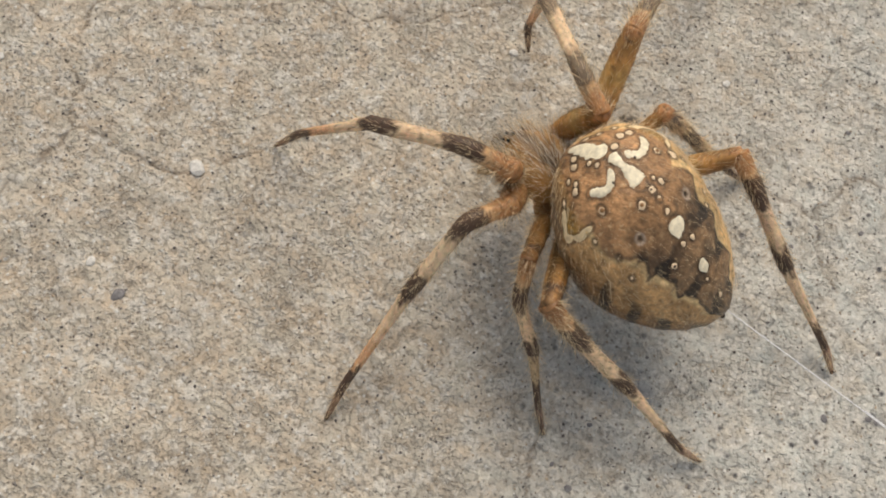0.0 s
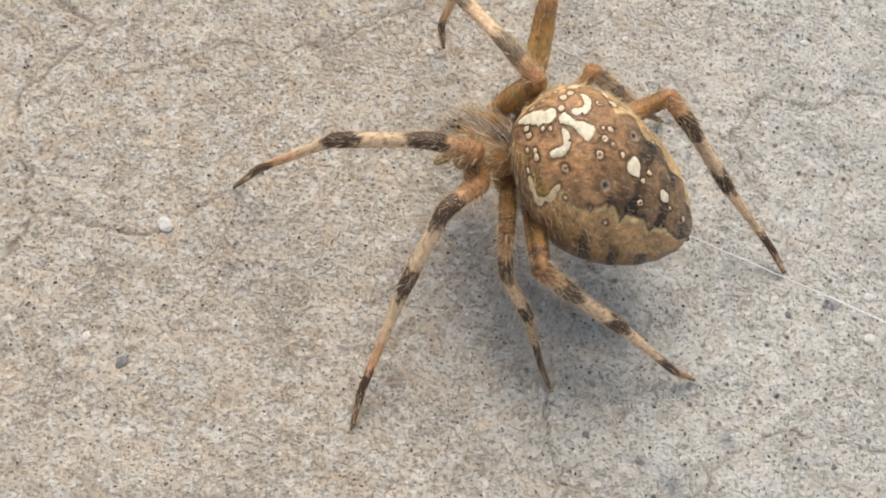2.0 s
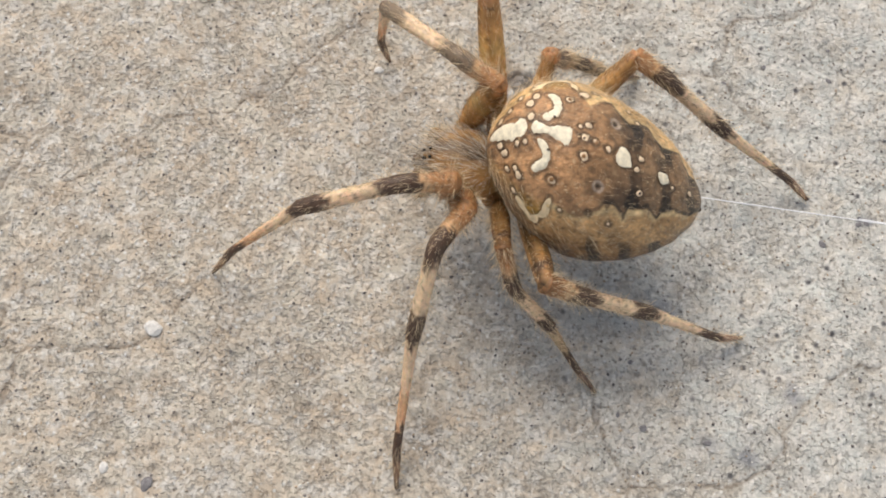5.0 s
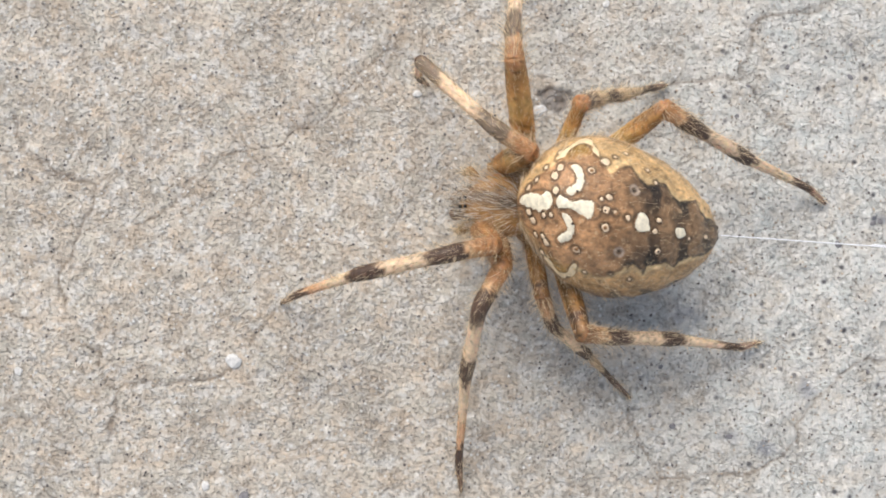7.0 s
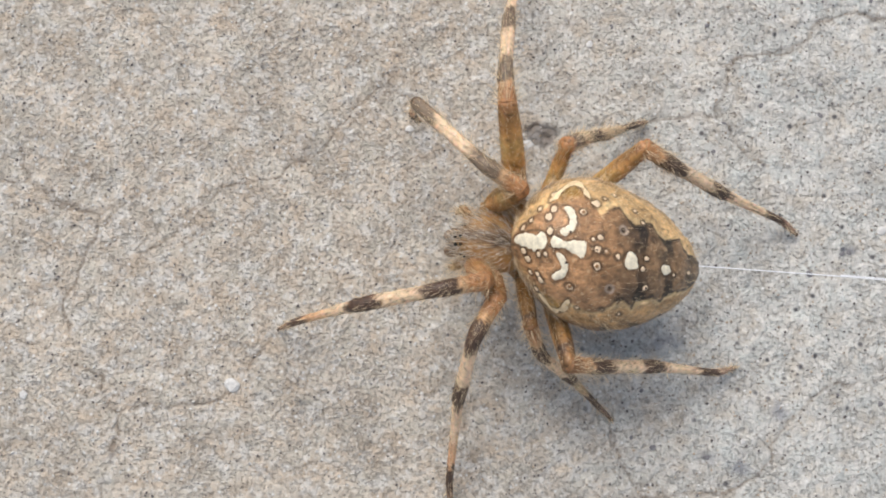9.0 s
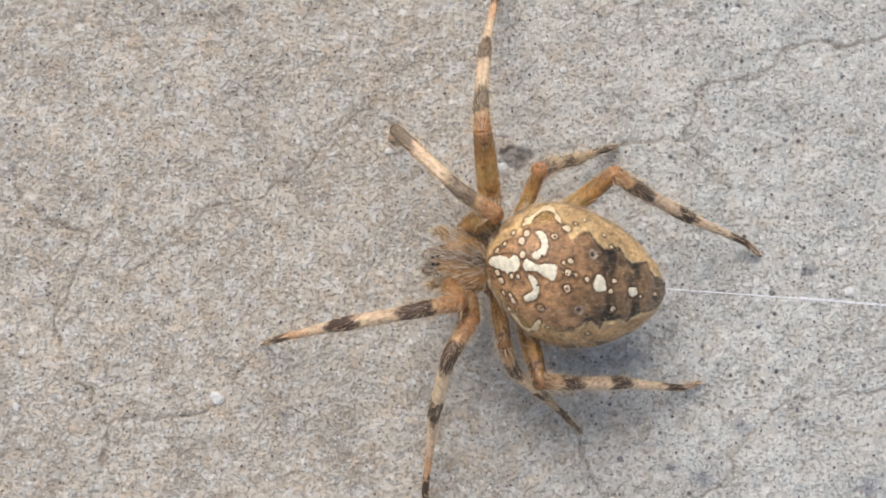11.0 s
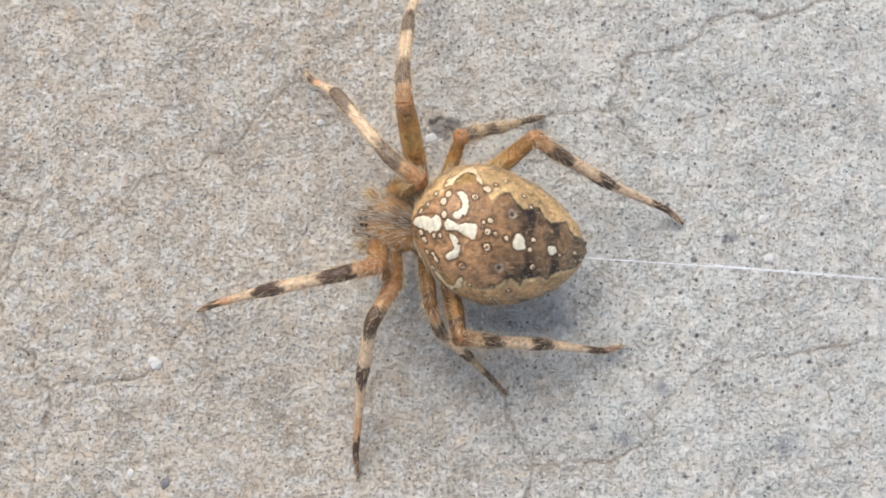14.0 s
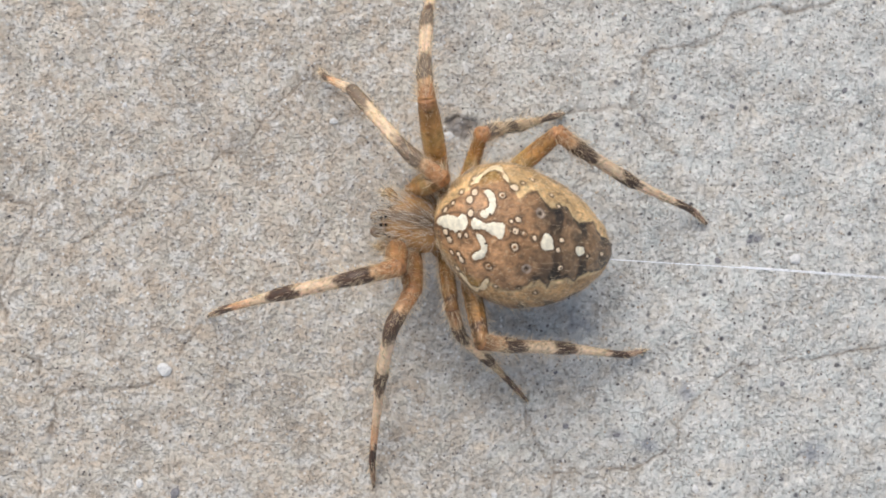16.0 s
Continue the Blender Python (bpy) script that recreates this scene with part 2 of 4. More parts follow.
# ---- the ground: a cracked concrete slab ----
CRACKS = [  # half width, then the line along which it runs
    (0.11, [(60, 24), (36, 20.5), (29.5, 19.1)]),
    (0.10, [(28.7, -8.3), (36, -7.2), (48, -5)]),
    (0.14, [(7.7, -17.3), (6.6, -20.5), (5.4, -24), (2, -30), (0, -44)]),
    (0.12, [(-30.7, -19.5), (-33, -27), (-34, -40)]),
    (0.12, [(-48, 8), (-37.8, 5.4)]),
    (0.13, [(29.5, 19.1), (28.7, 18.7), (27.3, 18.3), (25.6, 18.2), (24.5, 18.6), (22.2, 18.2), (21.1, 17.5), (20.4, 16.5), (19.3, 16), (18.9, 15.2), (17.6, 15.4), (15.8, 15), (14.9, 14.7), (14.7, 13.6), (14.4, 12.5), (13.9, 11.3), (14.1, 10.5)]),
    (0.11, [(14.1, 10.4), (12.7, 10.5), (10.5, 10.3), (8.8, 10.2)]),
    (0.10, [(13.9, 10.4), (14.3, 9.6), (14.8, 8.5), (16.1, 7.4), (17.4, 6.8)]),
    (0.05, [(10.4, 21.5), (10.2, 19.5), (10.8, 18.6), (10.9, 17.7)]),
    (0.05, [(19.7, 0.6), (20.5, -1.6), (21.3, -3.7), (21.5, -5)]),
    (0.115, [(5.6, -12), (5.8, -13), (6.4, -14.4), (6.8, -15.9), (7.7, -17.3)]),
    (0.10, [(7.7, -17.3), (10.6, -16.7), (14.4, -16.5), (15.7, -15.5), (16.6, -14.4), (17, -13), (17.9, -12.1), (20.7, -9.4), (21.6, -8.8), (24.9, -8.6), (28.7, -8.3)]),
    (0.12, [(-37.8, 5.4), (-35.7, 5.2), (-34.2, 3.7), (-33.1, 3.3), (-31.7, 2.9), (-31.3, 2.7)]),
    (0.10, [(-31.3, 2.7), (-30.5, 3.6), (-29.8, 3.9)]),
    (0.13, [(-31.3, 2.7), (-31.6, 1.4), (-32, 0.2), (-32.4, -1.1), (-33.1, -2.7), (-33.5, -4.4)]),
    (0.08, [(-33.5, -4.4), (-33.1, -5.7), (-33.1, -6.9), (-32.6, -7.7), (-31.3, -8.5), (-30.7, -8.9), (-30.2, -10.6), (-29.2, -11.2)]),
    (0.10, [(-29.2, -11.2), (-28.6, -10.8), (-26.5, -10.6), (-24.5, -10.5), (-22.8, -10), (-21.4, -9.4)]),
    (0.11, [(-29.2, -11.3), (-29.5, -12.6), (-29.7, -13.9), (-30, -15.9), (-30.7, -19.5)]),
    (0.09, [(-18.6, -5.4), (-19.2, -6.4), (-20, -7.3), (-20.8, -8.5)]),
    (0.10, [(-24.9, 3.5), (-23.3, 4.1), (-22.6, 5.1), (-20.6, 5.3), (-18.3, 5.9), (-16.7, 6.9), (-15.2, 8.1), (-12.8, 10.9), (-10.9, 12.5), (-8.9, 11.7), (-6.5, 9.5)]),
    (0.09, [(-28.7, 0.2), (-26.8, 0.9), (-26, 1.5), (-24.9, 3.5)]),
    (0.12, [(-37.1, 7.8), (-36.3, 6.2), (-36.1, 5.3), (-34.5, 4.9), (-34.1, 4.1), (-32.7, 3.5)]),
    (0.08, [(-30.9, 2.3), (-30, 3.3), (-29.4, 3.9)]),
    (0.11, [(13.6, 10.3), (14, 11.7), (14.7, 13.7), (15.3, 15), (17.3, 15.4), (19.1, 15.9)]),
]


def build_ground():
    step, x0, x1, y0, y1 = 0.15, -48.0, 44.0, -40.0, 36.0
    nx, ny = int((x1 - x0) / step) + 1, int((y1 - y0) / step) + 1
    gx, gy = np.meshgrid(np.linspace(x0, x1, nx), np.linspace(y0, y1, ny), indexing="ij")
    wx = gx + 0.35 * grid_noise(gx, gy, 1.6, 11) + 0.14 * grid_noise(gx, gy, 0.5, 12)
    wy = gy + 0.35 * grid_noise(gx, gy, 1.6, 13) + 0.14 * grid_noise(gx, gy, 0.5, 14)
    crack = np.zeros_like(gx)
    for half, line in CRACKS:
        d = np.full_like(gx, 99.0)
        for (ax, ay), (bx, by) in zip(line, line[1:]):
            lx, ly = bx - ax, by - ay
            t = np.clip(((wx - ax) * lx + (wy - ay) * ly) / (lx * lx + ly * ly), 0, 1)
            d = np.minimum(d, np.hypot(wx - ax - t * lx, wy - ay - t * ly))
        worn = 0.90 + 0.32 * grid_noise(gx, gy, 1.7, 15) + 0.22 * grid_noise(gx, gy, 0.6, 16)
        crack = np.maximum(crack, np.exp(-(d / (half * 1.02)) ** 2) * np.clip(worn, 0.05, 1))
    z = 0.16 * grid_noise(gx, gy, 9, 1) + 0.08 * grid_noise(gx, gy, 3.1, 2) + 0.075 * grid_noise(gx, gy, 0.9, 3)
    z += 0.075 * grid_noise(gx, gy, 0.42, 4) + 0.035 * grid_noise(gx, gy, 0.24, 5)
    pits = np.clip(grid_noise(gx, gy, 0.7, 6) - 0.62, 0, 1)
    z -= 0.35 * pits
    # a shallow ragged spall beside one of the hind feet, with a dirty rim
    ragged = np.hypot((gx - 0.63) / 1.12, (gy - 9.12) / 0.98) + 0.26 * grid_noise(gx, gy, 0.9, 8) + 0.18 * grid_noise(gx, gy, 0.35, 9)
    hole = np.clip((1.06 - ragged) / 0.22, 0, 1)
    z -= hole * (0.24 + 0.20 * grid_noise(gx, gy, 0.5, 19))
    crack = np.maximum(crack, hole * (0.78 + 0.20 * grid_noise(gx, gy, 0.6, 20)))
    z -= 0.13 * crack
    # blue-grey cement stains
    stain = 0.7 * hole
    for sx, sy, sr in ((9.9, -6.1, 1.25), (14.6, -14.9, 0.9), (23.3, 0.5, 0.7), (17.6, -10.9, 0.9), (27.0, -15.8, 1.3), (12.3, -14.2, 0.7)):
        d = np.hypot(gx - sx, (gy - sy) * 1.2) / sr + 0.50 * grid_noise(gx, gy, 0.8, 23) + 0.30 * grid_noise(gx, gy, 0.3, 24)
        stain = np.maximum(stain, np.clip(1.15 - d, 0, 1))
    # old dirt rubbed into the surface
    for sx, sy, sr, much in ((-15.8, 7.9, 2.2, 0.42), (-10.6, 12.6, 1.5, 0.40), (-25.1, -7.2, 1.6, 0.25)):
        d = np.hypot(gx - sx, (gy - sy) * 1.3) / sr + 0.55 * grid_noise(gx, gy, 0.9, 17) + 0.35 * grid_noise(gx, gy, 0.35, 18)
        crack = np.maximum(crack, much * np.clip(1.3 - d, 0, 1))
    rim = np.minimum(np.minimum(gx - x0, x1 - gx), np.minimum(gy - y0, y1 - gy))
    z = (z - 0.12) * np.clip(rim / 6, 0, 1)
    verts = np.stack([gx, gy, z], -1).reshape(-1, 3)
    idx = np.arange(nx * ny).reshape(nx, ny)
    faces = np.stack([idx[:-1, :-1], idx[1:, :-1], idx[1:, 1:], idx[:-1, 1:]], -1).reshape(-1, 4)
    # the slab runs on to the horizon round the worn middle
    far, base = 60000.0, len(verts)
    ring = [(x0, y0), (x1, y0), (x1, y1), (x0, y1), (-far, -far), (far, -far), (far, far), (-far, far)]
    verts = np.concatenate([verts, [(a, b, 0.0) for a, b in ring]])
    outer = [(base + k, base + 4 + k, base + 4 + (k + 1) % 4, base + (k + 1) % 4) for k in range(4)]
    faces = np.concatenate([faces, outer])
    me = bpy.data.meshes.new("ground")
    me.vertices.add(len(verts))
    me.vertices.foreach_set("co", (verts * MM).astype(np.float32).ravel())
    me.loops.add(len(faces) * 4)
    me.loops.foreach_set("vertex_index", faces.astype(np.int32).ravel())
    me.polygons.add(len(faces))
    me.polygons.foreach_set("loop_start", np.arange(0, len(faces) * 4, 4, dtype=np.int32))
    me.polygons.foreach_set("use_smooth", np.ones(len(faces), bool))
    at = me.attributes.new("crack", "FLOAT", "POINT")
    at.data.foreach_set("value", np.concatenate([crack.ravel(), np.zeros(8)]).astype(np.float32))
    at = me.attributes.new("stain", "FLOAT", "POINT")
    at.data.foreach_set("value", np.concatenate([stain.ravel(), np.zeros(8)]).astype(np.float32))
    me.update(calc_edges=True)
    me.validate()
    ground = link("ground", me, CONCRETE)
    tagged(ground, "weathered grey-beige concrete slab with fine branching cracks", "ground", kind="structure")

    def height(x, y):
        i, j = int(round((x - x0) / step)), int(round((y - y0) / step))
        return float(z[min(max(i, 0), nx - 1), min(max(j, 0), ny - 1)])

    return ground, height


ground, ground_z = build_ground()


# ---- the spider ----
# abdomen: a rounded sac along x, its ridge leaning a little to the spider's left
AB_X = (-2.35, -1.75, -1.0, 0.91, 2.82, 4.74, 6.66, 8.5, 9.3, 9.8, 10.15)
AB_R = (0.0, 1.91, 3.05, 4.45, 4.87, 4.63, 3.92, 2.72, 1.95, 1.25, 0.0)
AB_ZX, AB_Z = (-2.35, -1.0, 1.5, 3.0, 5.0, 7.0, 9.0, 10.15), (9.4, 9.4, 8.6, 8.2, 7.7, 7.4, 7.0, 6.8)
AB_ROLL = radians(8)
CENTRE = np.array((3.0, -1.0, 8.0))  # the body turns about this point


def ab_radius(x):
    return np.sqrt(np.maximum(eased(x, AB_X, np.square(AB_R)), 0.0))


def ab_point(x, phi):
    """A place on the abdomen: x along it, phi (radians) from the ridge to the spider's right."""
    r, a = ab_radius(x), phi - AB_ROLL
    flat = np.where(np.cos(a) < 0, 0.94, 1.0)
    return np.stack([x + 0 * phi, 0.15 - 0.115 * (x + 1) + r * np.sin(a), eased(x, AB_ZX, AB_Z) + r * np.cos(a) * flat], -1)


def ab_normal(x, phi):
    e = 0.02
    du = ab_point(np.clip(x + e, -2.34, 10.14), phi) - ab_point(np.clip(x - e, -2.34, 10.14), phi)
    dv = ab_point(x, phi + e) - ab_point(x, phi - e)
    n = np.cross(dv, du)
    n /= np.linalg.norm(n, axis=-1, keepdims=True) + 1e-9
    out = ab_point(x, phi) - np.stack([x * 0 + np.clip(x, 1, 7), 0.15 - 0.115 * (x + 1), eased(x, AB_ZX, AB_Z)], -1)
    return n * np.sign((n * out).sum(-1, keepdims=True))


# round cream spots: place along the abdomen, degrees from the ridge, radius
SPOTS_FRONT = [(-1.7, 34, 0.22), (-0.74, 46.5, 0.17), (-1.28, 37, 0.16), (-0.29, 32.5, 0.30), (0.06, 40, 0.30), (-0.26, 18, 0.26), (1.79, 34, 0.22),
               (0.15, 58, 0.26), (-1.73, -9, 0.19), (-1.5, -19, 0.21), (-0.93, -6.5, 0.16), (-0.55, -4.5, 0.15), (-1.32, -37, 0.15), (-0.93, -31, 0.17),
               (-0.75, -36, 0.24), (-0.9, -55, 0.17), (0.9, -27, 0.26)]
SPOTS_REAR = [(2.53, -6, 0.27), (2.55, 6, 0.26), (3.1, 5, 0.20), (3.81, 3, 0.20), (4.71, 1, 0.58), (5.76, 4.5, 0.17), (5.51, -4, 0.16), (5.76, -20, 0.19),
              (7.17, -3.5, 0.38), (7.78, -9, 0.10), (9.03, -7.5, 0.16), (2.75, 15, 0.20), (2.66, 42.5, 0.30), (2.3, 13, 0.12), (6.28, 22, 0.14),
              (3.27, 48, 0.14), (4.0, 56, 0.13), (5.67, 35, 0.13), (5.25, 45, 0.12), (3.0, -40, 0.13), (4.2, -45, 0.11), (1.5, -45, 0.12)]
PITS = [(4.29, 23.5), (3.4, -22.0)]
SPECKS = [(0.93, 17.0, 0.085), (0.66, -7.5, 0.085), (1.79, 33.5, 0.12), (0.93, -26.5, 0.13), (2.5, -6.0, 0.12), (2.5, 5.5, 0.07), (6.28, 22, 0.07), (5.76, -20, 0.09)]
# longer marks: lines with their half widths (x, degrees, half width)
CROSS = [[(-2.22, 14, 0.14), (-1.95, 13.5, 0.34), (-1.55, 10, 0.44), (-1.2, 8.5, 0.60), (-0.8, 9, 0.52), (-0.45, 9, 0.34)],
         [(-0.26, 8.5, 0.26), (0.05, 8, 0.36), (0.45, 7, 0.25), (0.85, 6, 0.28), (1.25, 5.5, 0.48), (1.65, 4.5, 0.50), (1.85, 4, 0.36)],
         [(0.62, 39, 0.16), (0.95, 36, 0.22), (1.12, 29, 0.21), (1.05, 22, 0.22), (0.72, 18, 0.25), (0.3, 16, 0.22)],
         [(0.10, -1, 0.16), (0.42, -6, 0.20), (0.58, -12, 0.20), (0.42, -18, 0.23), (0.15, -22, 0.23), (-0.08, -26, 0.20)]]
WAVES = [[(-0.15, 50, 0.10), (0.19, 55, 0.25), (0.5, 58, 0.17), (0.9, 62, 0.14), (1.35, 67, 0.17), (1.66, 70, 0.18), (1.95, 59, 0.14), (2.3, 47, 0.08)],
         [(-0.58, -56, 0.12), (-0.52, -60, 0.15), (-0.38, -64, 0.13), (-0.08, -66, 0.11), (0.26, -68, 0.14), (0.5, -60, 0.11), (0.72, -54, 0.12), (0.86, -46, 0.13), (0.97, -39, 0.07)]]
# edge of the dark leaf, on the spider's right and left: x, degrees from the ridge
EDGE_RX = (-2.3, -0.3, 0.2, 0.9, 1.6, 2.0, 2.35, 2.9, 4.16, 4.6, 5.2, 6.3, 6.6, 7.2, 8.35, 8.6, 9.2, 10.1)
EDGE_RA = (40, 44, 54, 62, 68, 57, 45, 34, 46, 37, 32, 37, 29, 26, 40, 28, 25, 38)
EDGE_LX = (-2.3, -0.75, -0.4, 0.1, 0.5, 0.95, 1.8, 2.6, 3.4, 4.3, 5.0, 5.2, 6.3, 7.0, 7.2, 8.0, 9.2, 10.1)
EDGE_LA = (40, 48, 61, 67, 60, 40, 45, 45, 37, 31, 40, 33, 30, 40, 34, 31, 42, 44)


def chart_gap(x, phi, x0, a0):
    """Distance over the skin, in millimetres, from (x0, a0 degrees)."""
    lean = np.where(x < 0.5, 1.35, 1.0)
    return np.hypot((x - x0) * lean, ab_radius(x) * (phi - radians(a0)))


def ab_tint(x, phi):
    """Colour of the abdomen: a brown leaf with scalloped edge on ochre flanks, with flank shade painted in."""
    lerp = lambda c, d, k: c * (1 - k[..., None]) + np.array(d) * k[..., None]
    step = lambda v, lo, hi: np.clip((v - lo) / (hi - lo), 0, 1)
    ang = np.abs(np.degrees(phi))
    n1, n2 = grid_noise(x + 40, np.degrees(phi) * 0.09, 0.8, 21), grid_noise(x + 40, np.degrees(phi) * 0.09, 0.3, 22)
    edge = np.where(phi > 0, np.interp(x, EDGE_RX, EDGE_RA), np.interp(x, EDGE_LX, EDGE_LA)) + 2.0 * n1 + 1.5 * n2
    inside = step(edge - ang, -1.0, 1.0)
    flank = np.zeros(x.shape + (3,)) + (0.710, 0.450, 0.205)
    # shade put into the colour: left flank darker, both flanks darker lower down
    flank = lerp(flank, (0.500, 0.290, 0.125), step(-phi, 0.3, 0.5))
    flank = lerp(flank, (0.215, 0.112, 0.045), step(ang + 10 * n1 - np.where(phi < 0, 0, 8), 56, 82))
    blots = np.clip(np.cos((x - 3.60 - 0.012 * (ang - 60)) * 2 * math.pi / 1.82 + 0.5 * n1) * 2.6 - 0.45, 0, 1) * step(ang + 8 * n1, 60, 72) * step(x, 2.0, 3.0) * (1 - step(ang, 104, 118))
    flank = flank * (1 + 0.28 * grid_noise(x + 40, ab_radius(x) * phi + 60, 0.6, 28))[..., None]
    flank = lerp(flank, (0.030, 0.019, 0.013), 0.95 * blots * np.where(phi > 0, 0.25, 1.0))
    # darkest towards the belly
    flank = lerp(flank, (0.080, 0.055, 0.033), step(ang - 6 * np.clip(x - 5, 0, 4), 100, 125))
    leaf = np.zeros_like(flank) + (0.448, 0.240, 0.112)
    leaf = lerp(leaf, (0.330, 0.180, 0.036), step(ang + 4 * n1, 44, 54) * (1 - step(x, 1.6, 2.2)))
    leaf = lerp(leaf, (0.355, 0.195, 0.092), step(x + 0.5 * n1, 1.6, 3.4))
    dark = step(x + 0.5 * n1 + 0.012 * ang, 3.9, 5.6)
    leaf = lerp(leaf, (0.250, 0.148, 0.076), dark)
    shade = np.exp(-(((x - 4.9) / 1.1) ** 2 + ((ang - 24) / 11) ** 2))
    leaf = lerp(leaf, (0.055, 0.034, 0.021), 0.70 * shade)
    bands = np.clip(np.cos((x - 5.35 - 0.006 * ang) * 2 * math.pi / 1.90 + 0.9 * n1 + 0.3 * n2) * 2.0 - 0.22, 0, 1) * step(x, 4.2, 5.0) * (0.40 + 0.60 * step(ang, 6, 20))
    leaf = lerp(leaf, (0.022, 0.014, 0.009), 0.93 * bands)
    blotch = grid_noise(x + 40, ab_radius(x) * phi + 60, 0.55, 27)
    leaf = leaf * (1 + 0.30 * blotch)[..., None]
    out = lerp(flank, (0, 0, 0), np.zeros_like(x)) * (1 - inside[..., None]) + leaf * inside[..., None]
    line = np.exp(-((ang - edge - 2.4) / 2.4) ** 2) * step(x, -0.8, -0.4) * (1 - step(x, 9.0, 9.8)) * np.clip(0.7 + 0.6 * n1, 0, 1)
    out = lerp(out, (0.760, 0.560, 0.290), 0.95 * line)
    rim = np.exp(-((ang - edge + 2.0) / 1.8) ** 2) * step(x, 2.6, 4.0)
    out = lerp(out, (0.013, 0.009, 0.006), 0.9 * rim)
    for sx, sa, sr in SPOTS_FRONT + SPOTS_REAR:
        d = chart_gap(x, phi, sx, sa) - sr * 0.86
        out = lerp(out, (0.060, 0.034, 0.017), 0.85 * np.exp(-((d - 0.05) / 0.10) ** 2))
    for mark in CROSS + WAVES:
        k, kn = np.linspace(0, len(mark) - 1, 6 * len(mark)), np.arange(len(mark))
        mx, ma, mw = (eased(k, kn, [m[c] for m in mark]) for c in range(3))
        d = np.min([chart_gap(x, phi, a, b) - c for a, b, c in zip(mx, ma, mw)], 0)
        out = lerp(out, (0.060, 0.034, 0.017), 0.7 * np.exp(-((d - 0.05) / 0.09) ** 2))
    for sx, sa in PITS:
        d = chart_gap(x, phi, sx, sa)
        out = lerp(out, (0.560, 0.440, 0.340), 0.9 * np.exp(-((d - 0.25) / 0.08) ** 2))
        out = lerp(out, (0.035, 0.025, 0.020), np.exp(-(d / 0.13) ** 2))
    # small cream flecks, which also paint in the tiny glints of glossy skin
    glint_fleck = np.clip(grid_noise(x + 40, ab_radius(x) * phi + 60, 0.16, 24) - 0.55, 0, 1) * 2.2
    out = lerp(out, (0.520, 0.400, 0.230), np.clip(glint_fleck, 0, 0.45) * (0.35 + 0.35 * step(ang, 20, 50)))
    spot = np.clip(grid_noise(x + 40, ab_radius(x) * phi + 60, 0.22, 25) - 0.45, 0, 1) * 2.0
    out = lerp(out, (0.060, 0.036, 0.018), np.clip(spot, 0, 0.42))
    out = lerp(out, (0.060, 0.040, 0.025), step(x, 9.3, 10.1) * 0.7)
    return out


def hairs(roots, ways, lengths, thick, base_index, rng, bend=0.25):
    """Thin three-sided bristles: lists of verts and faces, seven and six to a hair."""
    p, w = np.asarray(roots), np.asarray(ways)
    n = len(p)
    w = w / (np.linalg.norm(w, axis=1, keepdims=True) + 1e-9)
    s = np.cross(w, rng.normal(size=(n, 3)))
    s /= np.linalg.norm(s, axis=1, keepdims=True) + 1e-9
    q = np.cross(w, s)
    ln = np.asarray(lengths)[:, None]
    mid = p + w * ln * 0.55 + s * ln * bend * 0.15
    rows = [c + th * (math.cos(a) * s + math.sin(a) * q) for c, th in ((p, thick), (mid, thick * 0.7)) for a in (0, 2.094, 4.189)]
    verts = np.stack(rows + [p + w * ln + s * ln * bend * 0.5], 1).reshape(-1, 3)
    faces = []
    for k in range(base_index, base_index + 7 * n, 7):
        for a, b in ((0, 1), (1, 2), (2, 0)):
            faces += [(k + a, k + b, k + 3 + b, k + 3 + a), (k + 3 + a, k + 3 + b, k + 6)]
    return verts.tolist(), faces


def place_part(ob, origin):
    ob.location = Vector(origin) * MM
    return ob


